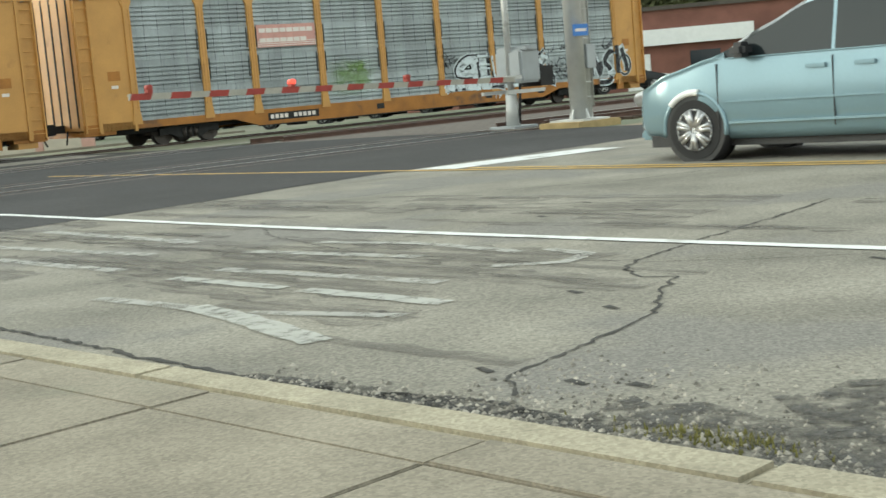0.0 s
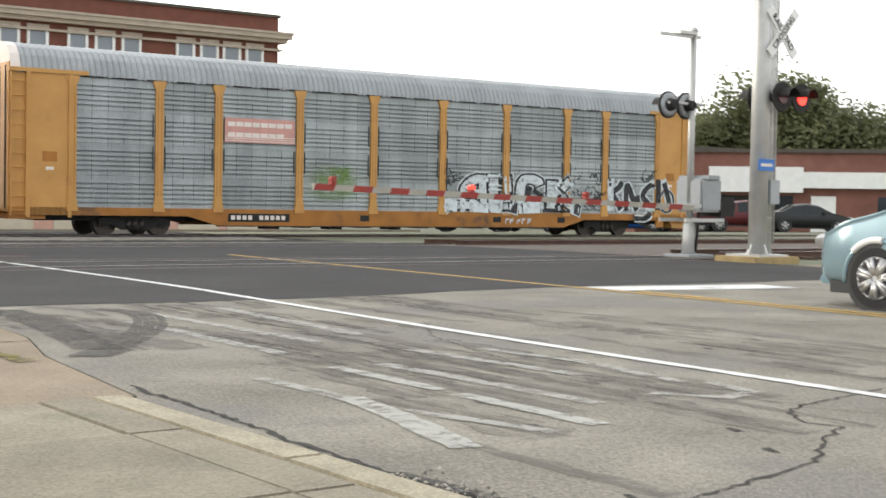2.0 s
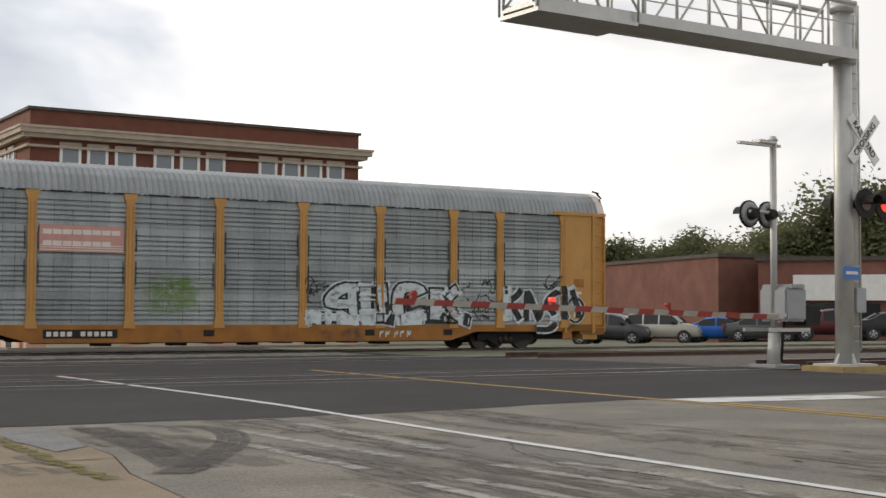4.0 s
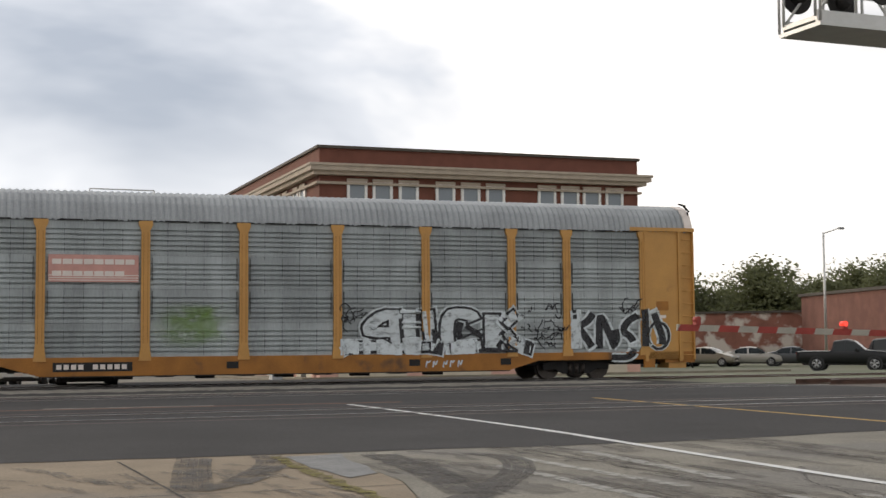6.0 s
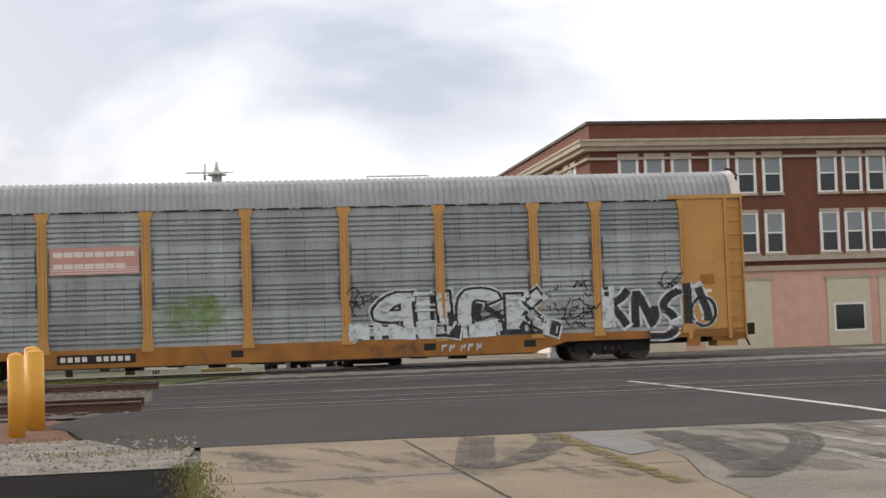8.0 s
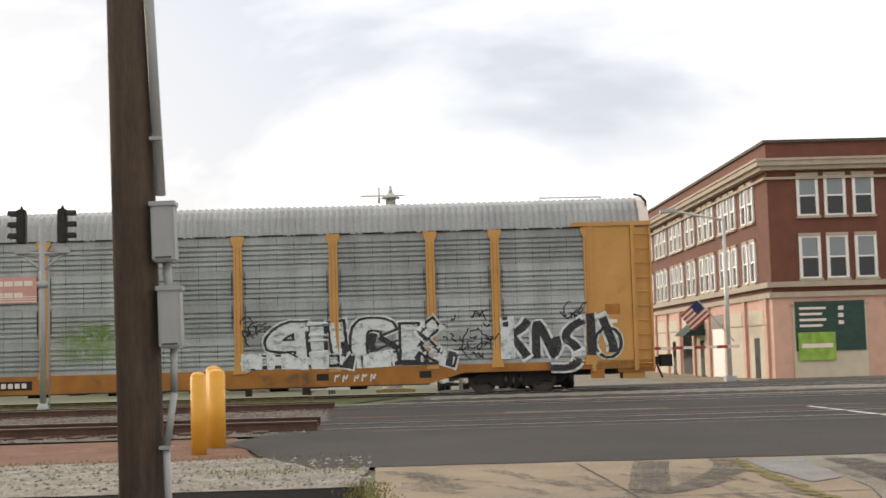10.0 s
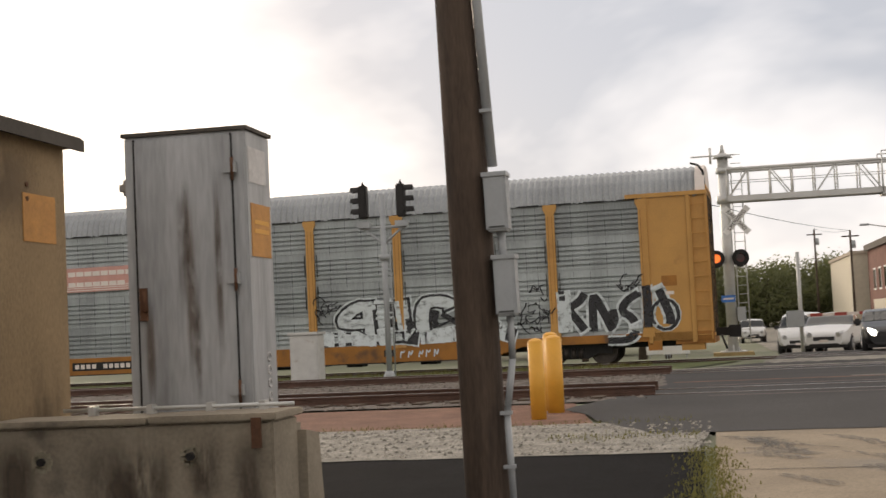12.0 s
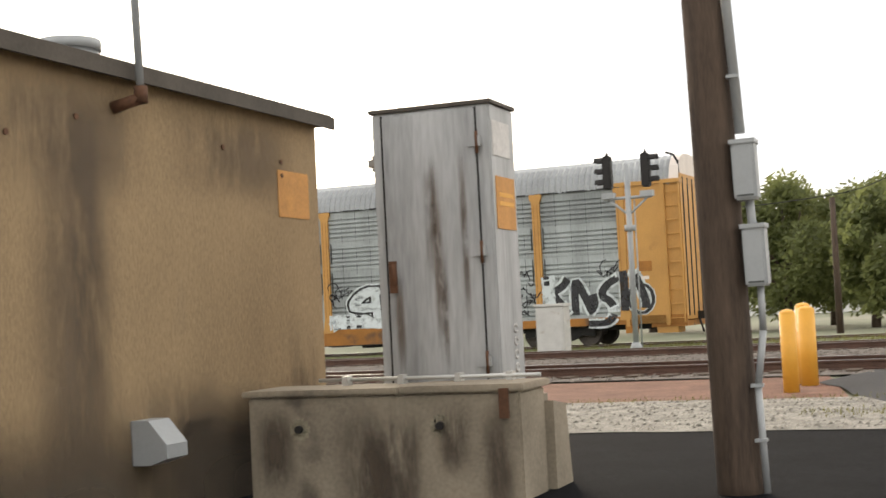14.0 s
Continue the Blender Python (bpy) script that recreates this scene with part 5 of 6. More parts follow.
def cantilever(x, y, z, reach, lit, crossbuck_face, zt, tall=1.4, twin=False):
    s = 1 if reach > 0 else -1
    t = thing("crossing_cantilever", "silver crossing signal cantilever with flashing red lamps", "crossing signal", pose(x, y, z), group="cantilevers at the crossing")
    part("post", tubed((0, 0, 0.1), (0, 0, zt + tall), 0.19, n=20), ALU, t)
    part("base_plate", boxed(-0.45, 0.45, -0.45, 0.45, 0.1, 0.16), ALU, t)
    part("plinth", boxed(-0.7, 0.7, -0.55, 0.55, -0.1, 0.12), PLINTH, t, "dull yellow concrete plinth", bevel=0.02)
    for dx, dy in ((-0.3, 0), (0.3, 0), (0, -0.3), (0, 0.3)):
        bm = B()
        prism(bm, [(0.0, 0.14), (1.0 * (dx + dy), 0.14), (0.0, 0.75)], -0.02, 0.02, "y" if dx else "x")
        part("gusset", bm, ALU, t)
    truss_arm(t, 0.1 * s, reach, 0.0, zt, zt + 1.05, 0.85, 10)
    part("collar", tubed((0, 0, zt - 0.13), (0, 0, zt + 0.15), 0.28, n=20), ALU, t)
    part("collar", tubed((0, 0, zt + 0.95), (0, 0, zt + 1.15), 0.26, n=20), ALU, t)
    part("finial", tubed((0, 0, zt + tall), (0, 0, zt + tall + 0.35), 0.10, 0.05, n=12), ALU, t)
    if tall > 1.5:
        part("crossbar", tubed((-1.1, 0, zt + tall - 0.02), (0.45, 0, zt + tall - 0.02), 0.03, n=6), ALU, t)
        part("stub", tubed((-0.42, 0, zt + tall - 0.3), (-0.42, 0, zt + tall + 0.28), 0.045, n=8), ALU, t)
        part("dome", tubed((0.0, 0, zt + tall - 0.12), (0.0, 0, zt + tall + 0.06), 0.36, 0.12, n=14), ALU, t)
    # ladder on the far side of the post
    for dx in (0.27, 0.62):
        part("ladder_rail", tubed((dx, 0.1, 0.4), (dx, 0.1, zt + 1.2), 0.022, n=6), ALU, t)
    for k in range(22):
        part("ladder_rung", tubed((0.27, 0.1, 0.6 + 0.31 * k), (0.62, 0.1, 0.6 + 0.31 * k), 0.014, n=6), ALU, t)
    e = reach - 0.35 * s
    for dx, on in ((0, lit), (-0.95 * s, None if lit is AMBER_LAMP else lit)):
        flasher(t, e + dx, -0.5, zt + 0.57, -1, on)
    for dx in (0, -0.95 * s):
        flasher(t, e + dx, 0.5, zt + 0.57, 1)
    part("end_frame", boxed(min(e - 1.9 * s, e + 0.35 * s), max(e - 1.9 * s, e + 0.35 * s), -0.55, 0.55, zt - 0.17, zt - 0.10), ALU, t)
    for yy in (-0.55, 0.55):
        a, b = e - 1.9 * s, e + 0.35 * s
        part("cage_rail", tubed((a, yy, zt + 1.33), (b, yy, zt + 1.33), 0.025, n=6), ALU, t)
        for xx in (a, b):
            part("cage_post", tubed((xx, yy, zt - 0.1), (xx, yy, zt + 1.33), 0.025, n=6), ALU, t)
    if twin:
        part("post", tubed((0.52, 0.22, 0.1), (0.52, 0.22, zt + 1.0), 0.13, n=16), ALU, t, "second slimmer silver mast")
        part("base_plate", boxed(0.25, 0.80, -0.05, 0.50, 0.1, 0.15), ALU, t)
    for dx, on in (((0.25, None), (0.86, lit)) if twin else ((-0.42, lit), (0.42, None))):
        flasher(t, dx, -0.32, 3.42, -1, on)
        flasher(t, dx, 0.30, 3.42, 1)
    part("lamp_bar", tubed((-0.5 if not twin else 0.0, -0.1, 3.42), (0.5 if not twin else 0.9, -0.1, 3.42), 0.03, n=8), ALU, t)
    # the crossbuck
    for turn, words in ((48, "RAILROAD"), (-48, "CROSSING")):
        board = part("crossbuck_board", boxed(-0.62, 0.62, -0.012, 0.012, -0.11, 0.11), WHITE, t, "white crossbuck board with black letters")
        board.matrix_basis = pose(0.36, crossbuck_face * 0.24 + (0.02 if turn > 0 else 0), 4.75, 0, turn, 0)
        text_mesh("lettering", words, 0.19, BLACK, board, pose(0, -0.02 if crossbuck_face < 0 else 0.02, 0, 90, 0, 0 if crossbuck_face < 0 else 180))
    part("blue_notice", boxed(-0.32, 0.16, -0.26, -0.24, 1.88, 2.12), BLUE, t, "small blue notice plate")
    part("notice_text", boxed(-0.26, 0.10, -0.265, -0.262, 1.97, 2.03), SIGN_WHITE, t)
    part("junction_box", boxed(0.2, 0.5, -0.15, 0.15, 1.2, 1.7), GREY_BOX, t, bevel=0.01)
    return t


cantilever(22.25, 18.4, 0.0, -8.35, RED_LAMP, -1, 6.42, twin=True)
cantilever(0.95, 49.0, -0.25, 7.6, AMBER_LAMP, -1, 5.50, 1.62)


# signal mast between the tracks
def block_signal():
    t = thing("block_signal", "silver railway signal mast with two hooded black heads", "railway signal", pose(-8.0, 34.0, -0.1))
    part("mast", tubed((0, 0, 0), (0, 0, 4.8), 0.075, n=14), GREY_BOX, t)
    part("foot", tubed((0, 0, 0), (0, 0, 0.25), 0.22, 0.1, n=12), GREY_BOX, t)
    part("crossbar", tubed((-0.62, 0, 3.95), (0.62, 0, 3.95), 0.04, n=8), GREY_BOX, t)
    for s in (-1, 1):
        part("brace", tubed((0, 0, 3.5), (0.5 * s, 0, 3.93), 0.03, n=8), GREY_BOX, t)
        part("bracket", boxed(0.5 * s - 0.16, 0.5 * s + 0.16, -0.12, 0.12, 3.95, 4.1), GREY_BOX, t)
        head = part("head", boxed(0.5 * s - 0.11, 0.5 * s + 0.11, -0.14, 0.14, 4.2, 5.05), BLACK, t, "black three-lamp signal head", bevel=0.03)
        part("spike", tubed((0.5 * s, 0, 5.05), (0.5 * s, 0, 5.16), 0.05, 0.01, n=8), BLACK, head)
        for k in range(3):
            bm = B()
            for i in range(7):
                a0, a1 = math.pi * i / 7, math.pi * (i + 1) / 7
                v = [bm.verts.new((0.5 * s + s * q, 0.13 * math.cos(a), 4.33 + 0.28 * k + 0.13 * math.sin(a))) for q, a in ((0.11, a0), (0.11, a1), (0.32, a1), (0.32, a0))]
                bm.faces.new(v)
            bmesh.ops.remove_doubles(bm, verts=bm.verts[:], dist=0.002)
            bmesh.ops.solidify(bm, geom=bm.faces[:], thickness=0.01)
            part("hood", bm, BLACK, head)
    part("ladder", tubed((0.12, 0.15, 0), (0.12, 0.15, 3.9), 0.02, n=6), GREY_BOX, t)
    part("collar", tubed((0, 0, 3.1), (0, 0, 3.25), 0.14, n=12), GREY_BOX, t)


block_signal()
CASE = mat("pale_case_paint", (0.60, 0.60, 0.57), 0.5, scale=5, amount=0.2, bump=0.05, stain=(0.42, 0.38, 0.33), stain_at=0.62)
wb = thing("signal_case", "small pale grey metal case beside the rails", "metal case", pose(-9.75, 32.6, -0.08))
part("body", boxed(-0.36, 0.36, -0.3, 0.3, 0.05, 1.25), CASE, wb, bevel=0.02)
part("lid", boxed(-0.40, 0.40, -0.34, 0.34, 1.25, 1.32), CASE, wb, bevel=0.01)
part("door", boxed(-0.31, 0.31, -0.32, -0.305, 0.12, 1.18), CASE, wb)
part("foot", boxed(-0.3, 0.3, -0.25, 0.25, -0.05, 0.05), DARK_GREY, wb)

# ---- yard beside the driveway ----


def pole():
    t = thing("utility_pole", "dark creosoted wooden utility pole with conduit and grey boxes", "utility pole", pose(-1.34, 8.17, 0, 0, -1.1, 0))
    bm = B()
    prev = None
    for k in range(60):
        z, rad = -0.1 + 0.16 * k, 0.140 - 0.0006 * k
        ring = [bm.verts.new((rad * (1 + 0.02 * noise.noise((math.cos(q * 0.35) * 2, math.sin(q * 0.35) * 2, z * 1.5))) * math.cos(q * math.pi / 9), rad * (1 + 0.02 * noise.noise((q * 0.8, 3, z * 1.5))) * math.sin(q * math.pi / 9), z)) for q in range(18)]
        if prev:
            for q in range(18):
                bm.faces.new((prev[q], prev[(q + 1) % 18], ring[(q + 1) % 18], ring[q])).smooth = True
        else:
            bm.faces.new(ring[::-1])
        prev = ring
    bm.faces.new(prev)
    part("shaft", bm, WOOD_POLE, t)
    for a, b, r in (((0.17, -0.06, 2.12), (0.105, -0.09, 4.6), 0.03), ((0.165, -0.08, 0.0), (0.16, -0.08, 0.62), 0.021), ((0.16, -0.08, 0.62), (0.215, -0.08, 0.95), 0.021), ((0.215, -0.08, 0.95), (0.22, -0.08, 1.22), 0.021), ((0.2, -0.05, 1.5), (0.19, -0.05, 1.75), 0.026)):
        part("conduit", tubed(a, b, r, n=10), GREY_BOX, t, "grey conduit pipe")
    for z0, z1, x0, x1 in ((1.72, 2.07, 0.12, 0.255), (1.21, 1.57, 0.145, 0.275)):
        bx = part("meter_box", boxed(x0, x1, -0.16, 0.0, z0, z1), GREY_BOX, t, "grey metal box", bevel=0.012)
        part("box_lid", boxed(x0 - 0.008, x1 + 0.008, -0.17, 0.005, z1 - 0.02, z1 + 0.006), GREY_BOX, bx)
        part("seam", boxed(x0 + 0.02, x1 - 0.02, -0.164, -0.158, z0 + 0.02, z0 + 0.03), DARK_GREY, bx)
    for z in (0.3, 2.45, 0.62):
        part("strap", boxed(0.12, 0.19, -0.11, -0.05, z, z + 0.02), GREY_BOX, t)


pole()


def bollard(x, y, h, r):
    t = thing("bollard", "bright yellow steel bollard with a domed cap", "bollard", pose(x, y, 0), group="bollards beside the crossing")
    part("post", tubed((0, 0, -0.05), (0, 0, h - 0.05), r, n=20), BOLLARD, t)
    bm = B()
    for k in range(3):
        a0, a1 = k * math.pi / 6, (k + 1) * math.pi / 6
        tube(bm, (0, 0, h - 0.05 + 0.06 * math.sin(a0)), (0, 0, h - 0.05 + 0.06 * math.sin(a1)), r * math.cos(a0), r * math.cos(a1) + 0.001, n=20, caps=False)
    part("cap", bm, BOLLARD, t)


bollard(-2.05, 16.55, 0.98, 0.095)
bollard(-2.04, 18.1, 1.04, 0.10)
bollard(-1.96, 17.7, 1.0, 0.11)


def tall_cabinet():
    x0, x1, y0, y1 = -3.81, -2.945, 8.60, 9.11
    t = thing("equipment_cabinet", "tall weathered grey metal equipment cabinet with rust streaks", "cabinet")
    part("plinth", boxed(x0 - 0.05, x1 + 0.12, y0 - 0.05, y1 + 0.1, -0.05, 0.55), VAULT, t)
    part("body", boxed(x0, x1, y0, y1, 0.55, 2.55), CABINET, t, bevel=0.012)
    part("lid", boxed(x0 - 0.015, x1 + 0.015, y0 - 0.02, y1 + 0.015, 2.55, 2.575), ROOFTAR, t)
    d = part("door", boxed(x0 + 0.085, x1 - 0.10, y0 - 0.025, y0, 0.62, 2.52), CABINET, t, "dull grey steel door with rust streaks", bevel=0.006)
    for z in (0.78, 1.52, 2.26):
        part("hinge", boxed(x1 - 0.15, x1 - 0.06, y0 - 0.045, y0 - 0.01, z, z + 0.07), CABINET, d)
        part("hinge_pin", tubed((x1 - 0.085, y0 - 0.04, z - 0.05), (x1 - 0.085, y0 - 0.04, z + 0.1), 0.012, n=8), RUST, d)
    part("handle", tubed((x0 + 0.14, y0 - 0.06, 1.36), (x0 + 0.14, y0 - 0.06, 1.50), 0.016, n=8), RUST, d, "rusty handle")
    part("handle_plate", boxed(x0 + 0.10, x0 + 0.15, y0 - 0.05, y0 - 0.02, 1.30, 1.52), RUST, d)
    for dx, z0, z1, w in ((0.40, 1.3, 2.25, 0.018), (0.46, 0.65, 2.3, 0.022), (0.44, 1.5, 2.25, 0.012), (0.50, 0.62, 1.7, 0.014), (0.16, 0.7, 1.5, 0.02), (0.66, 0.9, 2.4, 0.016)):
        part("rust_streak", boxed(x0 + dx - w * 2.2, x0 + dx + w * 2.2, y0 - 0.0275 - 0.06 * w, y0 - 0.0245, z0, z1), RUSTWASH, d)
    part("door_gap", boxed(x1 - 0.104, x1 - 0.092, y0 - 0.015, y0 + 0.001, 0.6, 2.53), BLACK, t)
    part("door_gap", boxed(x0 + 0.07, x0 + 0.082, y0 - 0.015, y0 + 0.001, 0.6, 2.53), BLACK, t)
    part("vent_hood", boxed(x0 - 0.10, x0, y0 + 0.1, y0 + 0.4, 2.17, 2.28), CABINET, t, bevel=0.03)
    part("notice", boxed(x1 + 0.001, x1 + 0.006, y0 + 0.06, y0 + 0.46, 1.70, 2.06), ORANGE, t, "faded orange notice with worn writing")
    for k in range(2):
        part("notice_text", boxed(x1 + 0.006, x1 + 0.008, y0 + 0.12, y0 + 0.42, 1.86 + 0.06 * k, 1.89 + 0.06 * k), BOLLARD, t)
    part("peeling_notice", boxed(x1 + 0.001, x1 + 0.005, y0 + 0.04, y0 + 0.40, 2.20, 2.44), PAPER, t, "peeling white notice")
    bm = B()
    for k in range(4):
        z = 0.75 + 0.09 * k
        for a in range(8):
            a0, a1 = a * 0.7, (a + 1) * 0.7
            q = [(y0 + 0.33 + 0.035 * math.cos(b), z + 0.03 * math.sin(b) + 0.012 * i) for i, b in ((0, a0), (0, a1))]
            tube(bm, (x1 + 0.003, q[0][0], q[0][1]), (x1 + 0.003, q[1][0], q[1][1]), 0.006, n=5)
    tagged(part("scrawl", bm, PAPER, t), "looped white chalk scrawl", kind="stuff")


tall_cabinet()


def vault():
    x0, x1, y0, y1 = -4.42, -2.56, 7.78, 8.28
    t = thing("concrete_vault", "low stained concrete utility vault with a thin slab lid", "utility vault")
    part("body", boxed(x0, x1, y0, y1, -0.05, 0.66), VAULT, t, "stained concrete box", bevel=0.015)
    part("lid", boxed(x0 - 0.03, -3.35, y0 - 0.03, y1 + 0.03, 0.66, 0.70), VAULT, t, bevel=0.008)
    part("lid", boxed(-3.34, x1 + 0.03, y0 - 0.03, y1 + 0.03, 0.66, 0.705), VAULT, t, bevel=0.008)
    part("lid_bar", tubed((x0 + 0.3, y1 - 0.05, 0.735), (x1 + 0.02, y1 - 0.12, 0.735), 0.013, n=8), ALU, t)
    for x in (-3.9, -3.5, -3.1, -2.75):
        part("lid_clip", boxed(x - 0.02, x + 0.02, y1 - 0.12, y1 - 0.04, 0.70, 0.76), ALU, t)
    for x, z in ((-4.05, 0.45), (-3.08, 0.46)):
        part("lifting_eye", tubed((x, y0 - 0.03, z), (x, y0 + 0.02, z), 0.025, n=12), BLACK, t)
        bm = B()
        for k in range(9):
            a = k * 0.7
            box(bm, x + 0.05 * math.cos(a) - 0.02, x + 0.05 * math.cos(a) + 0.02, y0 - 0.004, y0 + 0.01, z + 0.05 * math.sin(a) - 0.02, z + 0.05 * math.sin(a) + 0.02)
        part("grout_patch", bm, KERB, t)
    for xa, xb, za in ((-3.85, -3.25, -0.3), (-3.60, -3.15, -0.2), (-4.4, -4.05, 0.0), (-2.85, -2.58, -0.2), (-3.15, -2.85, 0.1)):
        part("water_stain", boxed(xa, xb, y0 - 0.004 - 0.001 * (xa + 4), y0 + 0.01, za, 0.655), STREAK_FRONT, t, "dark water stain")
    part("hasp", boxed(x1 - 0.12, x1 - 0.06, y0 - 0.05, y0 - 0.03, 0.50, 0.68), RUST, t)
    bm = B()
    prism(bm, [(y1 + 0.02, 0.0), (y1 + 0.38, 0.0), (y1 + 0.30, 0.52), (y1 + 0.02, 0.56)], x1 - 0.02, x1 + 0.05, "x")
    part("brace", bm, VAULT, t)


vault()


def shed():
    x, y1 = -4.60, 9.30
    t = thing("utility_shed", "tan stucco utility shed with a dark flat roof edge", "shed")
    part("wall", boxed(x - 5.0, x, -2.0, y1, -0.05, 2.63), SHED, t, "tan stained stucco walls")
    part("roof", boxed(x - 5.1, x + 0.10, -2.1, y1 + 0.12, 2.63, 2.71), ROOFTAR, t, "dark weathered roof edge", bevel=0.01)
    part("drip_edge", boxed(x + 0.10, x + 0.115, -2.1, y1 + 0.12, 2.60, 2.69), ROOFTAR, t)
    c = part("roof_vent", tubed((x - 0.35, 6.75, 2.71), (x - 0.35, 6.75, 2.85), 0.17, n=20), GREY_BOX, t, "round roof vent")
    part("vent_cap", tubed((x - 0.35, 6.75, 2.83), (x - 0.35, 6.75, 2.89), 0.19, n=20), GREY_BOX, c)
    part("conduit", tubed((x + 0.16, 6.72, 2.50), (x + 0.14, 6.66, 4.4), 0.024, n=10), GREY_BOX, t, "grey conduit rising past the roof")
    part("elbow", tubed((x, 6.66, 2.44), (x + 0.16, 6.72, 2.49), 0.036, n=10), RUST, t, "rusty pipe elbow")
    part("elbow_end", tubed((x + 0.16, 6.72, 2.46), (x + 0.16, 6.72, 2.56), 0.04, n=10), RUST, t)
    bm = B()
    prism(bm, [(x, 0.35), (x, 0.61), (x + 0.12, 0.61), (x + 0.24, 0.47), (x + 0.24, 0.39), (x + 0.12, 0.35)], 6.72, 6.94, "y")
    part("wall_vent", bm, GREY_BOX, t, "grey sheet metal vent hood")
    part("notice", boxed(x + 0.001, x + 0.006, 8.66, 9.14, 1.90, 2.24), ORANGE, t, "faded orange notice")
    for ya, yb, za, zb in ((5.75, 6.75, -0.4, 2.62), (6.15, 6.55, 0.6, 2.69), (6.5, 8.0, -0.5, 1.0), (6.9, 8.9, -0.4, 0.75), (4.5, 5.6, 0.2, 2.7), (8.5, 9.28, -0.5, 1.3), (7.0, 9.2, 1.9, 2.7), (5.2, 7.2, 1.8, 2.65)):
        part("water_stain", boxed(x - 0.01, x + 0.001 + 0.0012 * (ya - 4), ya, yb, za, zb), STREAK, t, "dark water stain")
    # grime low on the wall, with the shadow there painted into its colour
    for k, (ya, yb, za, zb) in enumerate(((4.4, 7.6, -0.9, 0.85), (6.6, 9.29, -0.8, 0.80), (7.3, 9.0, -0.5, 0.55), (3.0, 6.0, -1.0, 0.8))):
        part("wall_grime_shade", boxed(x - 0.01, x + 0.009 + 0.0012 * k, ya, yb, za, zb), GRIME_SHADE, t, "blackish grime and painted shade low on the wall")
    for yy, z in ((8.72, 2.30), (8.72, 2.20), (7.9, 2.33), (6.3, 2.35), (5.7, 2.2), (5.3, 2.3)):
        part("anchor", tubed((x, yy, z), (x + 0.012, yy, z), 0.018, n=8), RUST, t)


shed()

# ---- vehicles ----


def wheel(parent, x, y, r, side, spokes=6):
    w = part("wheel", tubed((x, y - 0.11, r), (x, y + 0.11, r), r, n=28), TYRE, parent, "black tyre with alloy rim", bevel=0.02)
    f = y + 0.112 * side
    part("rim", tubed((x, f - 0.03 * side, r), (x, f, r), r * 0.66, n=24), PLASTIC, w)
    part("hub", tubed((x, f, r), (x, f + 0.02 * side, r), r * 0.16, n=14), RIM, w)
    for k in range(spokes):
        a = 2 * math.pi * k / spokes + 0.3
        bm = B()
        for da in (-0.13, 0.13):
            c, s = math.cos(a + da), math.sin(a + da)
            tube(bm, (x + 0.10 * r * c, f + 0.008 * side, r + 0.10 * r * s), (x + 0.64 * r * c, f + 0.004 * side, r + 0.64 * r * s), r * 0.085, n=6)
        part("spoke", bm, RIM, w)
    bm = B()
    for k in range(24):
        a0, a1 = 2 * math.pi * k / 24, 2 * math.pi * (k + 1) / 24
        tube(bm, (x + 0.64 * r * math.cos(a0), f, r + 0.64 * r * math.sin(a0)), (x + 0.64 * r * math.cos(a1), f, r + 0.64 * r * math.sin(a1)), r * 0.035, n=5)
    part("rim_ring", bm, RIM, w)


def arc_tube(bm, x, y, z, rad, a0, a1, r, n=24, k=8):
    """A bent bar along an arc that stands upright at y."""
    prev = None
    for i in range(n + 1):
        a = a0 + (a1 - a0) * i / n
        ring = []
        for j in range(k):
            b = 2 * math.pi * j / k
            q = rad + r * math.cos(b)
            ring.append(bm.verts.new((x + q * math.cos(a), y + r * math.sin(b), z + q * math.sin(a))))
        if prev:
            for j in range(k):
                bm.faces.new((prev[j], prev[(j + 1) % k], ring[(j + 1) % k], ring[j])).smooth = True
        else:
            bm.faces.new(ring[::-1])
        prev = ring
    bm.faces.new(prev)


def curve(pts, x):
    for (a, za), (b, zb) in zip(pts, pts[1:]):
        if x <= b:
            k = max(0.0, (x - a) / (b - a))
            k = k * k * (3 - 2 * k) * 0.35 + k * 0.65
            return za + (zb - za) * k
    return pts[-1][1]


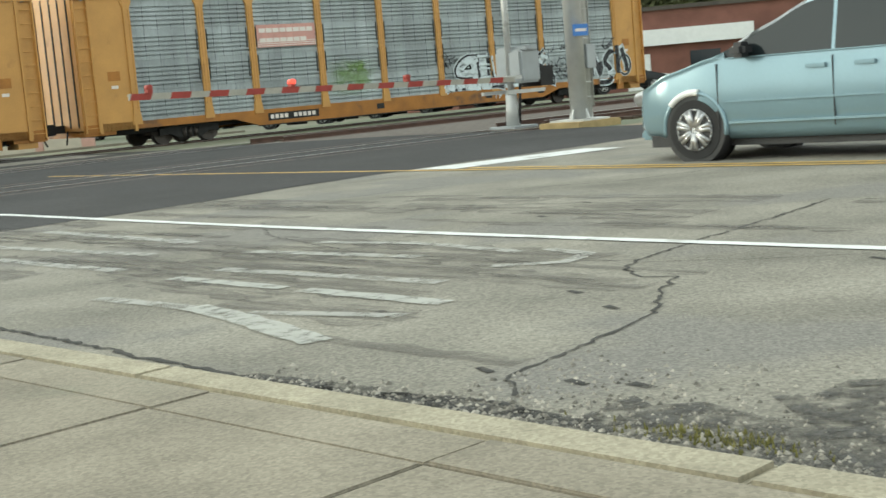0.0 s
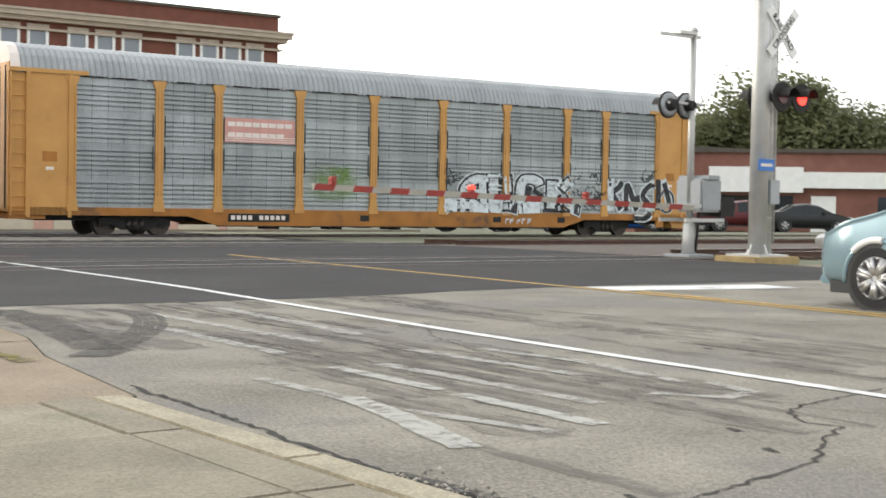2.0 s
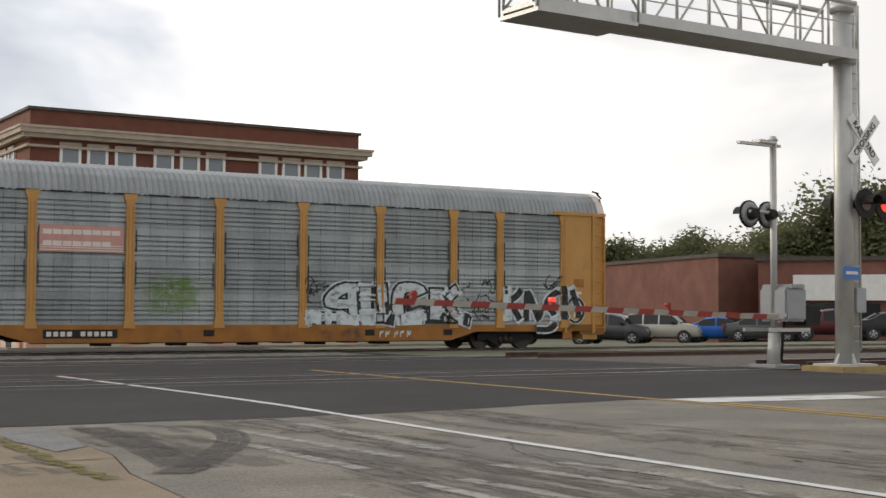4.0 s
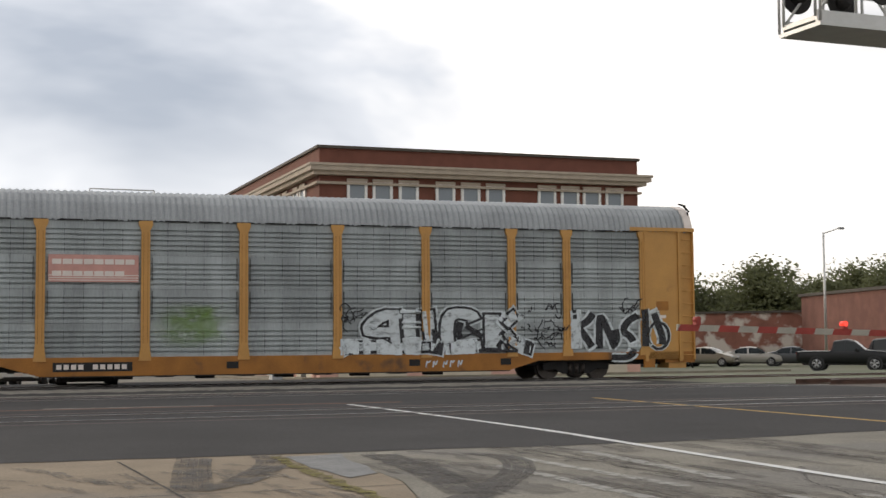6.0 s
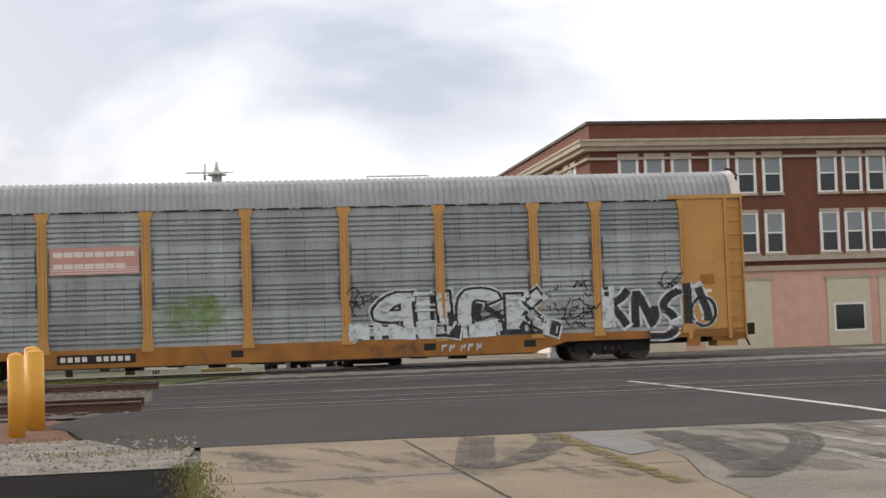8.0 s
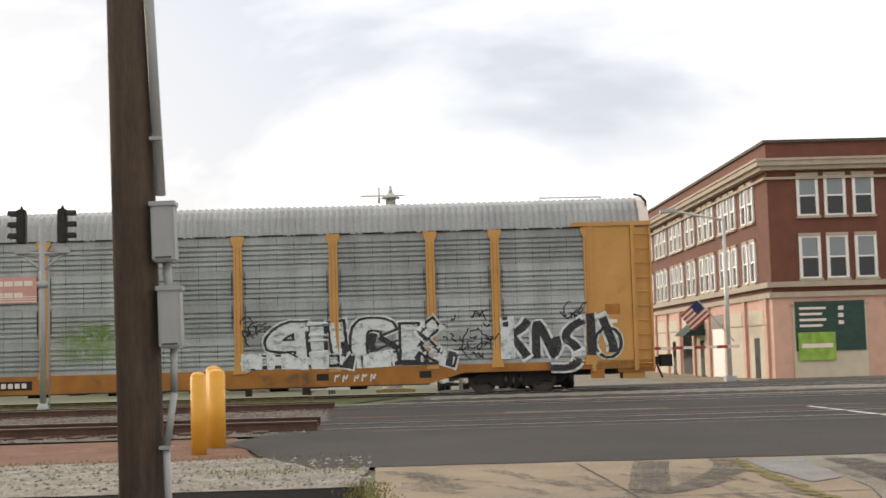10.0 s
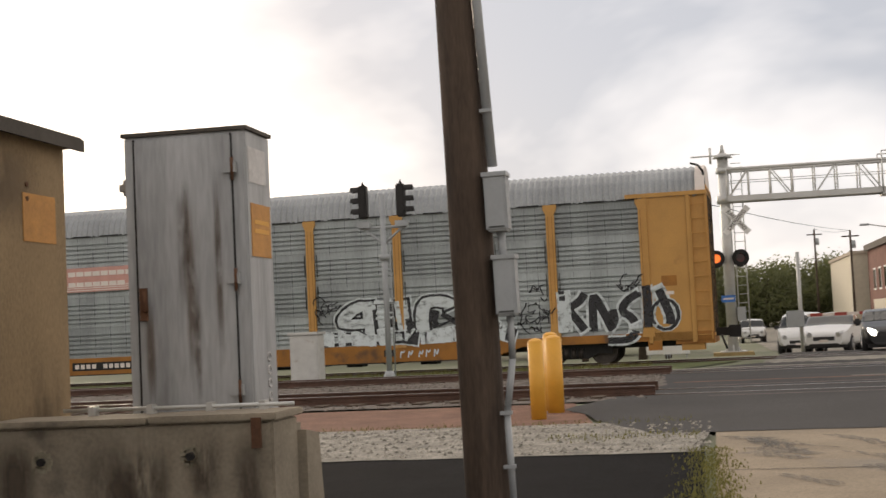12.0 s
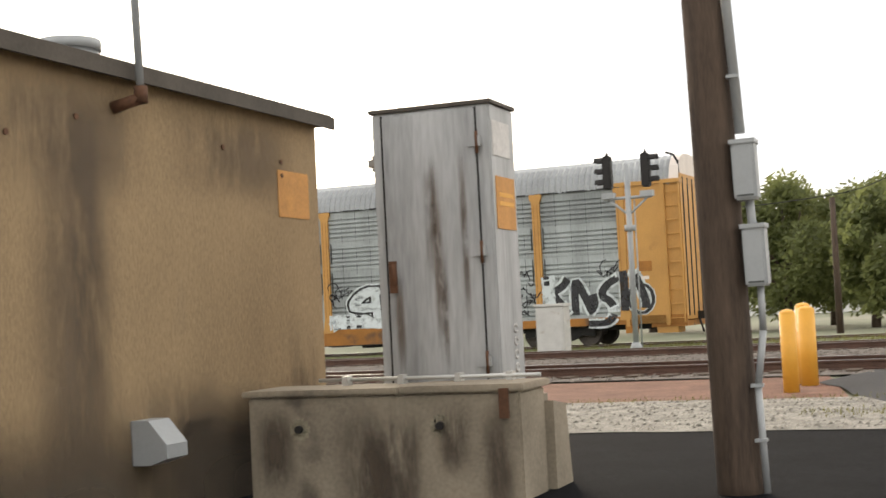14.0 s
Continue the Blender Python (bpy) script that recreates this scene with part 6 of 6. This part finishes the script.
def vehicle(name, label, category, m, shape, paint, lit=False, group="", spokes=6, near=False):
    """A road vehicle lofted from its roofline and width; x forward, y to its left, z up."""
    t = thing(name, label, category, m, group)
    roof, wide, belt, low, sides, screen, back, axles, r = shape
    x0, x1 = roof[0][0], roof[-1][0]
    half = max(w for _, w in wide)
    n = 44 if near else 24
    marks = sorted({round(x0 + (x1 - x0) * i / n, 3) for i in range(n + 1)} | {round(v, 3) for q in (*sides, screen, back) for v in q})
    rings = []
    for x in marks:
        zt, w = curve(roof, x), curve(wide, x)
        zb = low + 0.06 * abs(2 * x / (x1 - x0)) ** 4
        zbelt = min(belt, zt - 0.03)
        cabin = max(0.0, zt - zbelt)
        lean = 1 - 0.24 * min(cabin, 0.75)
        half_ring = [(0, zb), (w * 0.86, zb), (w * 0.97, zb + 0.10), (w, (zb + zbelt) / 2), (w * 0.985, zbelt - 0.05), (w * 0.97, zbelt), (w * lean, zt - 0.06 * min(1, cabin * 4)), (w * (lean - 0.10), zt), (0, zt + 0.03)]
        rings.append([(y, z) for y, z in half_ring] + [(-y, z) for y, z in half_ring[-2:0:-1]])
    k = len(rings[0])
    glass = {}
    body = B()
    bv = [[body.verts.new((x, y, z)) for y, z in ring] for x, ring in zip(marks, rings)]
    for i in range(len(marks) - 1):
        mid = (marks[i] + marks[i + 1]) / 2
        for j in range(k):
            jj = (j + 1) % k
            key = None
            if j in (5, k - 6):
                for q, (a, b) in enumerate(sides):
                    if a <= mid <= b:
                        key = ("side_window", q, j)
            if j in (6, 7, k - 8, k - 7):
                if screen[0] <= mid <= screen[1]:
                    key = ("windscreen", 0, 0)
                elif back[0] <= mid <= back[1]:
                    key = ("rear_window", 0, 0)
            if key:
                g = glass.setdefault(key, bmesh.new())
                f = g.faces.new([g.verts.new((marks[p], *rings[p][q])) for p, q in ((i, j), (i + 1, j), (i + 1, jj), (i, jj))])
            else:
                f = body.faces.new((bv[i][j], bv[i + 1][j], bv[i + 1][jj], bv[i][jj]))
                f.smooth = True
    body.faces.new(bv[0])
    body.faces.new(bv[-1][::-1])
    part("body", body, paint, t)
    for (kind, _, _), g in glass.items():
        bmesh.ops.remove_doubles(g, verts=g.verts[:], dist=0.001)
        part(kind, g, CARGLASS, t)
    for s in (-1, 1):
        for ax in axles:
            w = curve(wide, ax)
            part("wheel_arch", tubed((ax, s * (w - 0.30), r + 0.01), (ax, s * (w + 0.003), r + 0.01), r * 1.13, n=28), PLASTIC, t)
            wheel(t, ax, s * (w - 0.10), r, s, spokes)
            if near:
                bm = B()
                arc_tube(bm, ax, s * (w - 0.005), r, r * 1.16, -0.15, 3.30, 0.028)
                part("arch_lip", bm, paint, t)
        hx = x1 - 0.24
        hw, hz = curve(wide, hx), min(curve(roof, hx) - 0.10, 0.76)
        bm = B()
        tube(bm, (hx - 0.18, s * (hw - 0.10), hz + 0.03), (hx + 0.27, s * (hw - 0.30), hz - 0.02), 0.11, 0.09, n=14)
        part("headlight", bm, HEADLAMP if lit else RIM, t, "bright lit headlight" if lit else "clear headlight")
        part("tail_light", boxed(x0 - 0.01, x0 + 0.10, s * half * 0.78 - 0.10, s * half * 0.78 + 0.10, 0.7, 1.0), RED, t)
        mx = sides[-1][1] - 0.30
        mir = part("mirror", boxed(mx - 0.10, mx + 0.10, s * (half + 0.09) - 0.12, s * (half + 0.09) + 0.12, belt + 0.0, belt + 0.17), PLASTIC, t, bevel=0.05)
    part("grille", boxed(x1 - 0.05, x1 + 0.012, -half * 0.42, half * 0.42, 0.46, 0.60), PLASTIC, t)
    part("bumper", boxed(x1 - 0.16, x1 + 0.02, -half * 0.60, half * 0.60, low, low + 0.12), paint if near else PLASTIC, t, bevel=0.03)
    part("plate_bar", boxed(x1 + 0.012, x1 + 0.022, -0.16, 0.16, 0.40, 0.50), SIGN_WHITE, t)
    part("underbody", boxed(x0 + 0.3, x1 - 0.3, -half * 0.8, half * 0.8, low - 0.08, low + 0.06), PLASTIC, t)
    return t


SEDAN = ([(-2.3, 0.85), (-2.15, 1.0), (-1.6, 1.06), (-0.9, 1.40), (-0.2, 1.46), (0.3, 1.40), (1.15, 1.0), (2.0, 0.80), (2.25, 0.62)], [(-2.3, 0.72), (-2.0, 0.88), (-1, 0.92), (1, 0.92), (1.9, 0.86), (2.25, 0.66)], 0.94, 0.26, [(-1.3, -0.35), (-0.25, 0.95)], (0.32, 1.12), (-1.55, -0.95), (1.38, -1.36), 0.32)
COUPE = ([(-2.2, 0.72), (-2.05, 0.90), (-1.6, 0.96), (-0.9, 1.22), (-0.2, 1.28), (0.3, 1.22), (1.0, 0.90), (1.9, 0.72), (2.2, 0.55)], [(-2.2, 0.74), (-1.9, 0.90), (-1, 0.93), (1, 0.93), (1.9, 0.88), (2.2, 0.68)], 0.84, 0.20, [(-1.2, -0.35), (-0.25, 0.8)], (0.32, 0.98), (-1.5, -0.95), (1.35, -1.32), 0.32)
SUV = ([(-2.25, 1.0), (-2.15, 1.4), (-1.9, 1.68), (-1.0, 1.76), (0.1, 1.74), (0.6, 1.62), (1.25, 1.12), (2.05, 1.0), (2.25, 0.70)], [(-2.25, 0.80), (-1.9, 0.92), (1.5, 0.94), (2.0, 0.88), (2.25, 0.72)], 1.08, 0.34, [(-1.95, -1.1), (-1.0, -0.15), (-0.05, 1.05)], (0.58, 1.22), (-2.22, -2.0), (1.4, -1.38), 0.36)
TRUCK = ([(-2.6, 1.02), (-2.5, 1.05), (-0.75, 1.06), (-0.6, 1.62), (0.1, 1.70), (0.5, 1.60), (1.15, 1.10), (2.3, 1.0), (2.5, 0.74)], [(-2.6, 0.86), (-2.4, 0.92), (1.6, 0.93), (2.3, 0.88), (2.5, 0.76)], 1.06, 0.38, [(-0.55, 0.0), (0.06, 0.95)], (0.5, 1.12), (-0.74, -0.62), (1.55, -1.5), 0.37)
MINIVAN = ([(-2.6, 0.95), (-2.55, 1.35), (-2.25, 1.82), (-1.4, 1.93), (-0.5, 1.90), (0.15, 1.74), (0.75, 1.48), (1.35, 1.18), (2.0, 1.03), (2.45, 0.86), (2.68, 0.55)], [(-2.6, 0.86), (-2.2, 0.99), (-1, 1.02), (1.4, 1.02), (2.1, 0.97), (2.45, 0.86), (2.68, 0.60)], 1.15, 0.24, [(-2.2, -1.25), (-1.20, -0.19), (-0.15, 1.18)], (0.2, 1.32), (-2.56, -2.3), (1.62, -1.50), 0.365)


def car_paint(name, c, metal=0.3):
    return mat(name, c, 0.3, metal, scale=1, amount=0.06, bump=0)


P_BLACK, P_GREY, P_SILVER = car_paint("black_car_paint", (0.02, 0.021, 0.023)), car_paint("grey_car_paint", (0.09, 0.095, 0.1)), car_paint("silver_car_paint", (0.48, 0.46, 0.42))
P_BLUE, P_WHITE, P_MAROON, P_TAN = car_paint("blue_car_paint", (0.02, 0.12, 0.50)), car_paint("white_car_paint", (0.75, 0.75, 0.74), 0.0), car_paint("maroon_car_paint", (0.10, 0.015, 0.018)), car_paint("tan_car_paint", (0.36, 0.33, 0.27))
P_ICE = car_paint("pale_blue_car_paint", (0.30, 0.36, 0.40))

# the waiting minivan
van = vehicle("minivan", "light teal minivan waiting at the stop line", "minivan", pose(14.12, 7.52, 0, 0, 0, 90), MINIVAN, VAN, spokes=7, near=True)
for x in (1.28, -0.17, -1.22):
    part("door_seam", boxed(x - 0.004, x + 0.004, 1.005, 1.0225, 0.36, 1.10), PLASTIC, van)
part("trim_strip", boxed(-2.0, 1.2, 1.018, 1.034, 0.66, 0.685), VAN, van, "body-coloured rubbing strip")
part("sill_trim", boxed(-1.1, 1.15, 1.005, 1.028, 0.42, 0.45), VAN, van)
part("window_trim", boxed(-2.1, 1.15, 0.985, 1.008, 1.148, 1.160), VAN, van)
for x in (0.02, -0.55):
    part("door_handle", boxed(x - 0.12, x + 0.12, 1.01, 1.045, 0.98, 1.025), VAN, van, bevel=0.008)
bm = B()
arc_tube(bm, 1.62, 1.008, 0.365, 0.43, 0.75, 1.75, 0.040)
part("tape_patch", bm, WHITE, van, "white patch over the wheel arch")


def parked(name, label, az, d, turn, shape, paint, lit=False):
    x, y = at(az, d)
    vehicle(name, label, "car", pose(x, y, level(y), 0, 0, turn), shape, paint, lit, "cars beyond the tracks", 5)


parked("pickup_truck", "black pickup truck parked beyond the tracks", 38.6, 78, -46, TRUCK, P_BLACK)
parked("suv", "dark grey people carrier parked beyond the tracks", 41.1, 80, -60, SUV, P_GREY)
parked("suv", "silver sport utility vehicle parked beyond the tracks", 43.2, 80, -60, SUV, P_SILVER)
parked("sedan", "bright blue sedan parked in the row", 45.6, 80, -55, SEDAN, P_BLUE)
parked("sedan", "grey sedan parked in the row", 47.3, 79, -60, SEDAN, P_GREY)
parked("suv", "maroon pickup parked in the row", 49.9, 76, -40, TRUCK, P_MAROON)
parked("sedan", "dark sedan parked before the store", 52.4, 74, -40, SEDAN, P_BLACK)
parked("sedan", "pale blue sedan parked by the old brick shed", 31.2, 106, -42, SEDAN, P_ICE)
parked("sedan", "tan sedan parked by the old brick shed", 33.1, 106, -55, SEDAN, P_TAN)
parked("sedan", "silver sedan parked by the old brick shed", 34.9, 107, -40, SEDAN, P_SILVER)
parked("sedan", "dark sedan parked by the old brick shed", 36.6, 107, -40, SEDAN, P_GREY)
parked("sports_car", "black car waiting with bright headlights on", 7.35, 45.2, -96, COUPE, P_BLACK, True)
parked("sedan", "white sedan waiting behind the gate", 5.1, 54, -104, SEDAN, P_WHITE)
parked("suv", "white sport utility vehicle waiting on the street", 3.9, 62, -98, SUV, P_WHITE)
parked("pickup_truck", "white pickup truck on the far street", 1.9, 105, -90, TRUCK, P_WHITE)

# ---- street furniture far off ----


def street_lamp(x, y, h, arm, label):
    t = thing("street_lamp", label, "street lamp", pose(x, y, level(y)), group="street lamps")
    part("pole", tubed((0, 0, 0), (0, 0, h), 0.12, 0.08, n=12), ALU, t)
    part("arm", tubed((0, 0, h - 0.1), (arm, 0, h + 0.35), 0.05, n=8), ALU, t)
    part("head", boxed(min(arm, arm * 1.35), max(arm, arm * 1.35), -0.14, 0.14, h + 0.28, h + 0.46), GREY_BOX, t, bevel=0.04)
    part("base", boxed(-0.25, 0.25, -0.25, 0.25, 0, 0.3), GREY_BOX, t)


street_lamp(16.6, 61.8, 7.6, -2.2, "tall grey street lamp before the brick building")
street_lamp(16.9, 122, 9.0, -2.4, "tall grey street lamp down the street")
x_, y_ = at(37.8, 112)
street_lamp(x_, y_, 10.5, 1.5, "tall floodlight pole behind the parked cars")


def wood_pole(az, d, h, label):
    x, y = at(az, d)
    t = thing("utility_pole", label, "utility pole", pose(x, y, level(y)), group="far utility poles")
    part("shaft", tubed((0, 0, 0), (0, 0, h), 0.15, 0.11, n=10), WOOD_POLE, t)
    if h > 6:
        part("crossarm", boxed(-0.9, 0.9, -0.06, 0.06, h - 0.7, h - 0.55), WOOD_POLE, t)
    if h > 10:
        part("transformer", tubed((0.3, 0, h - 1.9), (0.3, 0, h - 1.1), 0.22, n=12), GREY_BOX, t)


wood_pole(-5.0, 58, 5.6, "plain weathered wooden pole beyond the tracks")
wood_pole(-1.55, 62, 7.5, "wooden utility pole beside the far crossing")
wood_pole(4.6, 170, 12.0, "wooden utility pole down the street")
wood_pole(6.0, 150, 10.5, "wooden utility pole down the street")

# far crossing gate
fg = thing("crossing_gate", "far crossing gate with a striped lowered arm", "crossing gate", pose(3.4, 50.2, level(50)))
part("pole", tubed((0, 0, 0), (0, 0, 3.6), 0.07, n=12), ALU, fg)
part("mechanism", boxed(-0.5, 0.1, -0.3, 0.3, 0.9, 1.5), GREY_BOX, fg, bevel=0.03)
fa = part("arm", boxed(0.2, 10.4, -0.36, -0.31, 1.26, 1.36), SIGN_WHITE, fg, "striped gate arm")
for i in range(12):
    part("stripe", boxed(0.3 + 0.84 * i, 0.72 + 0.84 * i, -0.365, -0.305, 1.255, 1.365), RED, fa)
for sx in (1, 2):
    x, y = at(-2.6 + 0.7 * sx, 50 + 2 * sx)
    sg = thing("yard_sign", "small low white notice board on the verge", "sign", pose(x, y, level(y)), group="verge signs")
    part("board", boxed(-0.5, 0.5, -0.03, 0.03, 0.15, 0.6), WHITE, sg)
    part("leg", boxed(-0.4, -0.36, -0.02, 0.02, -0.02, 0.15), GREY_BOX, sg)
    part("leg", boxed(0.36, 0.40, -0.02, 0.02, -0.02, 0.15), GREY_BOX, sg)

# ---- trees ----


def tree(name, label, x, y, h, w, seed, n=2200, low=0.25, leaf=None, full=1.0):
    r = random.Random(seed)
    t = thing(name, label, "tree", pose(x, y, level(y)), group="trees beyond the tracks")
    bm = B()
    tube(bm, (0, 0, -0.1), (0.1, 0, h * 0.35), 0.035 * h, 0.025 * h, n=10)
    tips = []
    for k in range(9):
        a = k * 2.4 + r.random()
        z0 = h * (0.22 + 0.05 * k)
        e = Vector((math.cos(a) * w * r.uniform(0.2, 0.36), math.sin(a) * w * r.uniform(0.2, 0.36), h * r.uniform(0.45, 0.85)))
        tube(bm, (0.1, 0, min(z0, h * 0.4)), e, 0.012 * h, 0.004 * h, n=6)
        tips.append(e)
    tube(bm, (0.1, 0, h * 0.35), (0, 0, h * 0.85), 0.022 * h, 0.006 * h, n=8)
    part("trunk", bm, BARK, t)
    clumps = []
    for _ in range(int(44 * full)):
        a, q = r.random() * 6.283, math.sqrt(r.random())
        z = h * r.uniform(low, 0.95)
        k = math.sin(math.pi * min(1, (z / h - low + 0.12) / (1.12 - low))) ** 0.6
        clumps.append((Vector((math.cos(a) * q * w * 0.5 * k, math.sin(a) * q * w * 0.5 * k, z)), r.uniform(0.09, 0.17) * w * full ** 0.3))
    me = bpy.data.meshes.new("crown")
    vs, fs = [], []
    s = (0.018 * h ** 0.75 + 0.075) * full ** 0.25
    for i in range(n):
        c, rad = clumps[i % len(clumps)]
        d = Vector((r.gauss(0, 1), r.gauss(0, 1), r.gauss(0, 0.8))).normalized() * rad * r.uniform(0.3, 1.1)
        p = c + d
        u = Vector((r.gauss(0, 1), r.gauss(0, 1), r.gauss(0, 1))).normalized()
        v = u.orthogonal().normalized()
        q = s * r.uniform(0.6, 1.4)
        b = len(vs)
        vs += [p - u * q, p + v * q * 0.6, p + u * q, p - v * q * 0.6]
        fs.append((b, b + 1, b + 2, b + 3))
    me.from_pydata([tuple(v) for v in vs], [], fs)
    me.materials.append(leaf or LEAF)
    ob = new("crown", me)
    ob.parent = t
    tagged(ob, "green leafy crown", kind="stuff")
    return t


for i, (az, d, h, w) in enumerate(((-7.0, 84, 8.6, 9.0), (-3.6, 82, 8.3, 8.5), (-5.2, 92, 8.2, 8.5), (-9.8, 90, 9.0, 10), (-12.5, 95, 9.5, 10), (-2.6, 64, 6.6, 5.2), (-16, 100, 10, 10), (-20, 105, 10, 11), (-24, 110, 11, 12))):
    x, y = at(az, d)
    tree("tree", "leafy green broad-crowned tree beyond the tracks", x, y, h, w, 10 + i, 14000, 0.22)
for i in range(9):
    x, y = at(-0.5 + 1.0 * i, 215 + 8 * (i % 3))
    tree("tree", "distant dark green tree along the street's end", x, y, 8.5 + 2.2 * math.sin(i * 2.2), 13, 40 + i, 12000, 0.1, FAR_LEAF, 2.2)
for i in range(11):
    az = 30.5 + 1.75 * i
    x, y = at(az, 150 + 6 * (i % 3))
    tree("tree", "dark green tree behind the brick buildings", x, y, 7.8 + 0.30 * i + 1.2 * math.sin(i * 2.6), 11.5, 60 + i, 20000, 0.12, FAR_LEAF, 2.2)
for i, (az, h) in enumerate(((48.6, 8.6), (51.0, 12.6), (53.0, 9.6), (56, 8.4))):
    x, y = at(az, 118)
    tree("tree", "tall dark green tree behind the store", x, y, h, 14, 80 + i, 30000, 0.15, FAR_LEAF, 2.2)

# overhead cable between the far poles
for (a1_, d1_, h1_), (a2_, d2_, h2_) in (((-5.0, 58, 5.2), (-1.55, 62, 6.9)), ((-1.55, 62, 6.9), (6.0, 150, 9.6)), ((-14.0, 70, 6.0), (-5.0, 58, 5.2)), ((6.0, 150, 9.6), (4.6, 170, 11.2))):
    (xa_, ya_), (xb_, yb_) = at(a1_, d1_), at(a2_, d2_)
    c_ = bpy.data.curves.new("overhead_cable", "CURVE")
    c_.dimensions, c_.bevel_depth, c_.bevel_resolution = "3D", 0.022, 1
    sp_ = c_.splines.new("POLY")
    sp_.points.add(10)
    for k_ in range(11):
        q_ = k_ / 10
        sp_.points[k_].co = (xa_ + (xb_ - xa_) * q_, ya_ + (yb_ - ya_) * q_, h1_ + (h2_ - h1_) * q_ - 1.2 * q_ * (1 - q_), 1)
    c_.materials.append(BLACK)
    tagged(new("overhead_cable", c_), "thin black overhead cable between the poles", "cable", "overhead cables")


# ---- movement ----
def on_track(x):
    return pose(x, 39.76 - 0.0551 * x, -0.10, 0, 0, TURN)


def motions():
    ends = [(0.0, 49.55), (1.5, 43.30), (5.0, 28.55), (6.5, 22.56), (7.5, 18.56), (10.3, 7.15), (11.0, 4.30), (12.5, -1.76), (14.0, -7.88)]
    walk(railcar, [(t, on_track(x)) for t, x in ends])
    walk(railcar_behind, [(t, on_track(x - 28.6)) for t, x in ends])


motions()
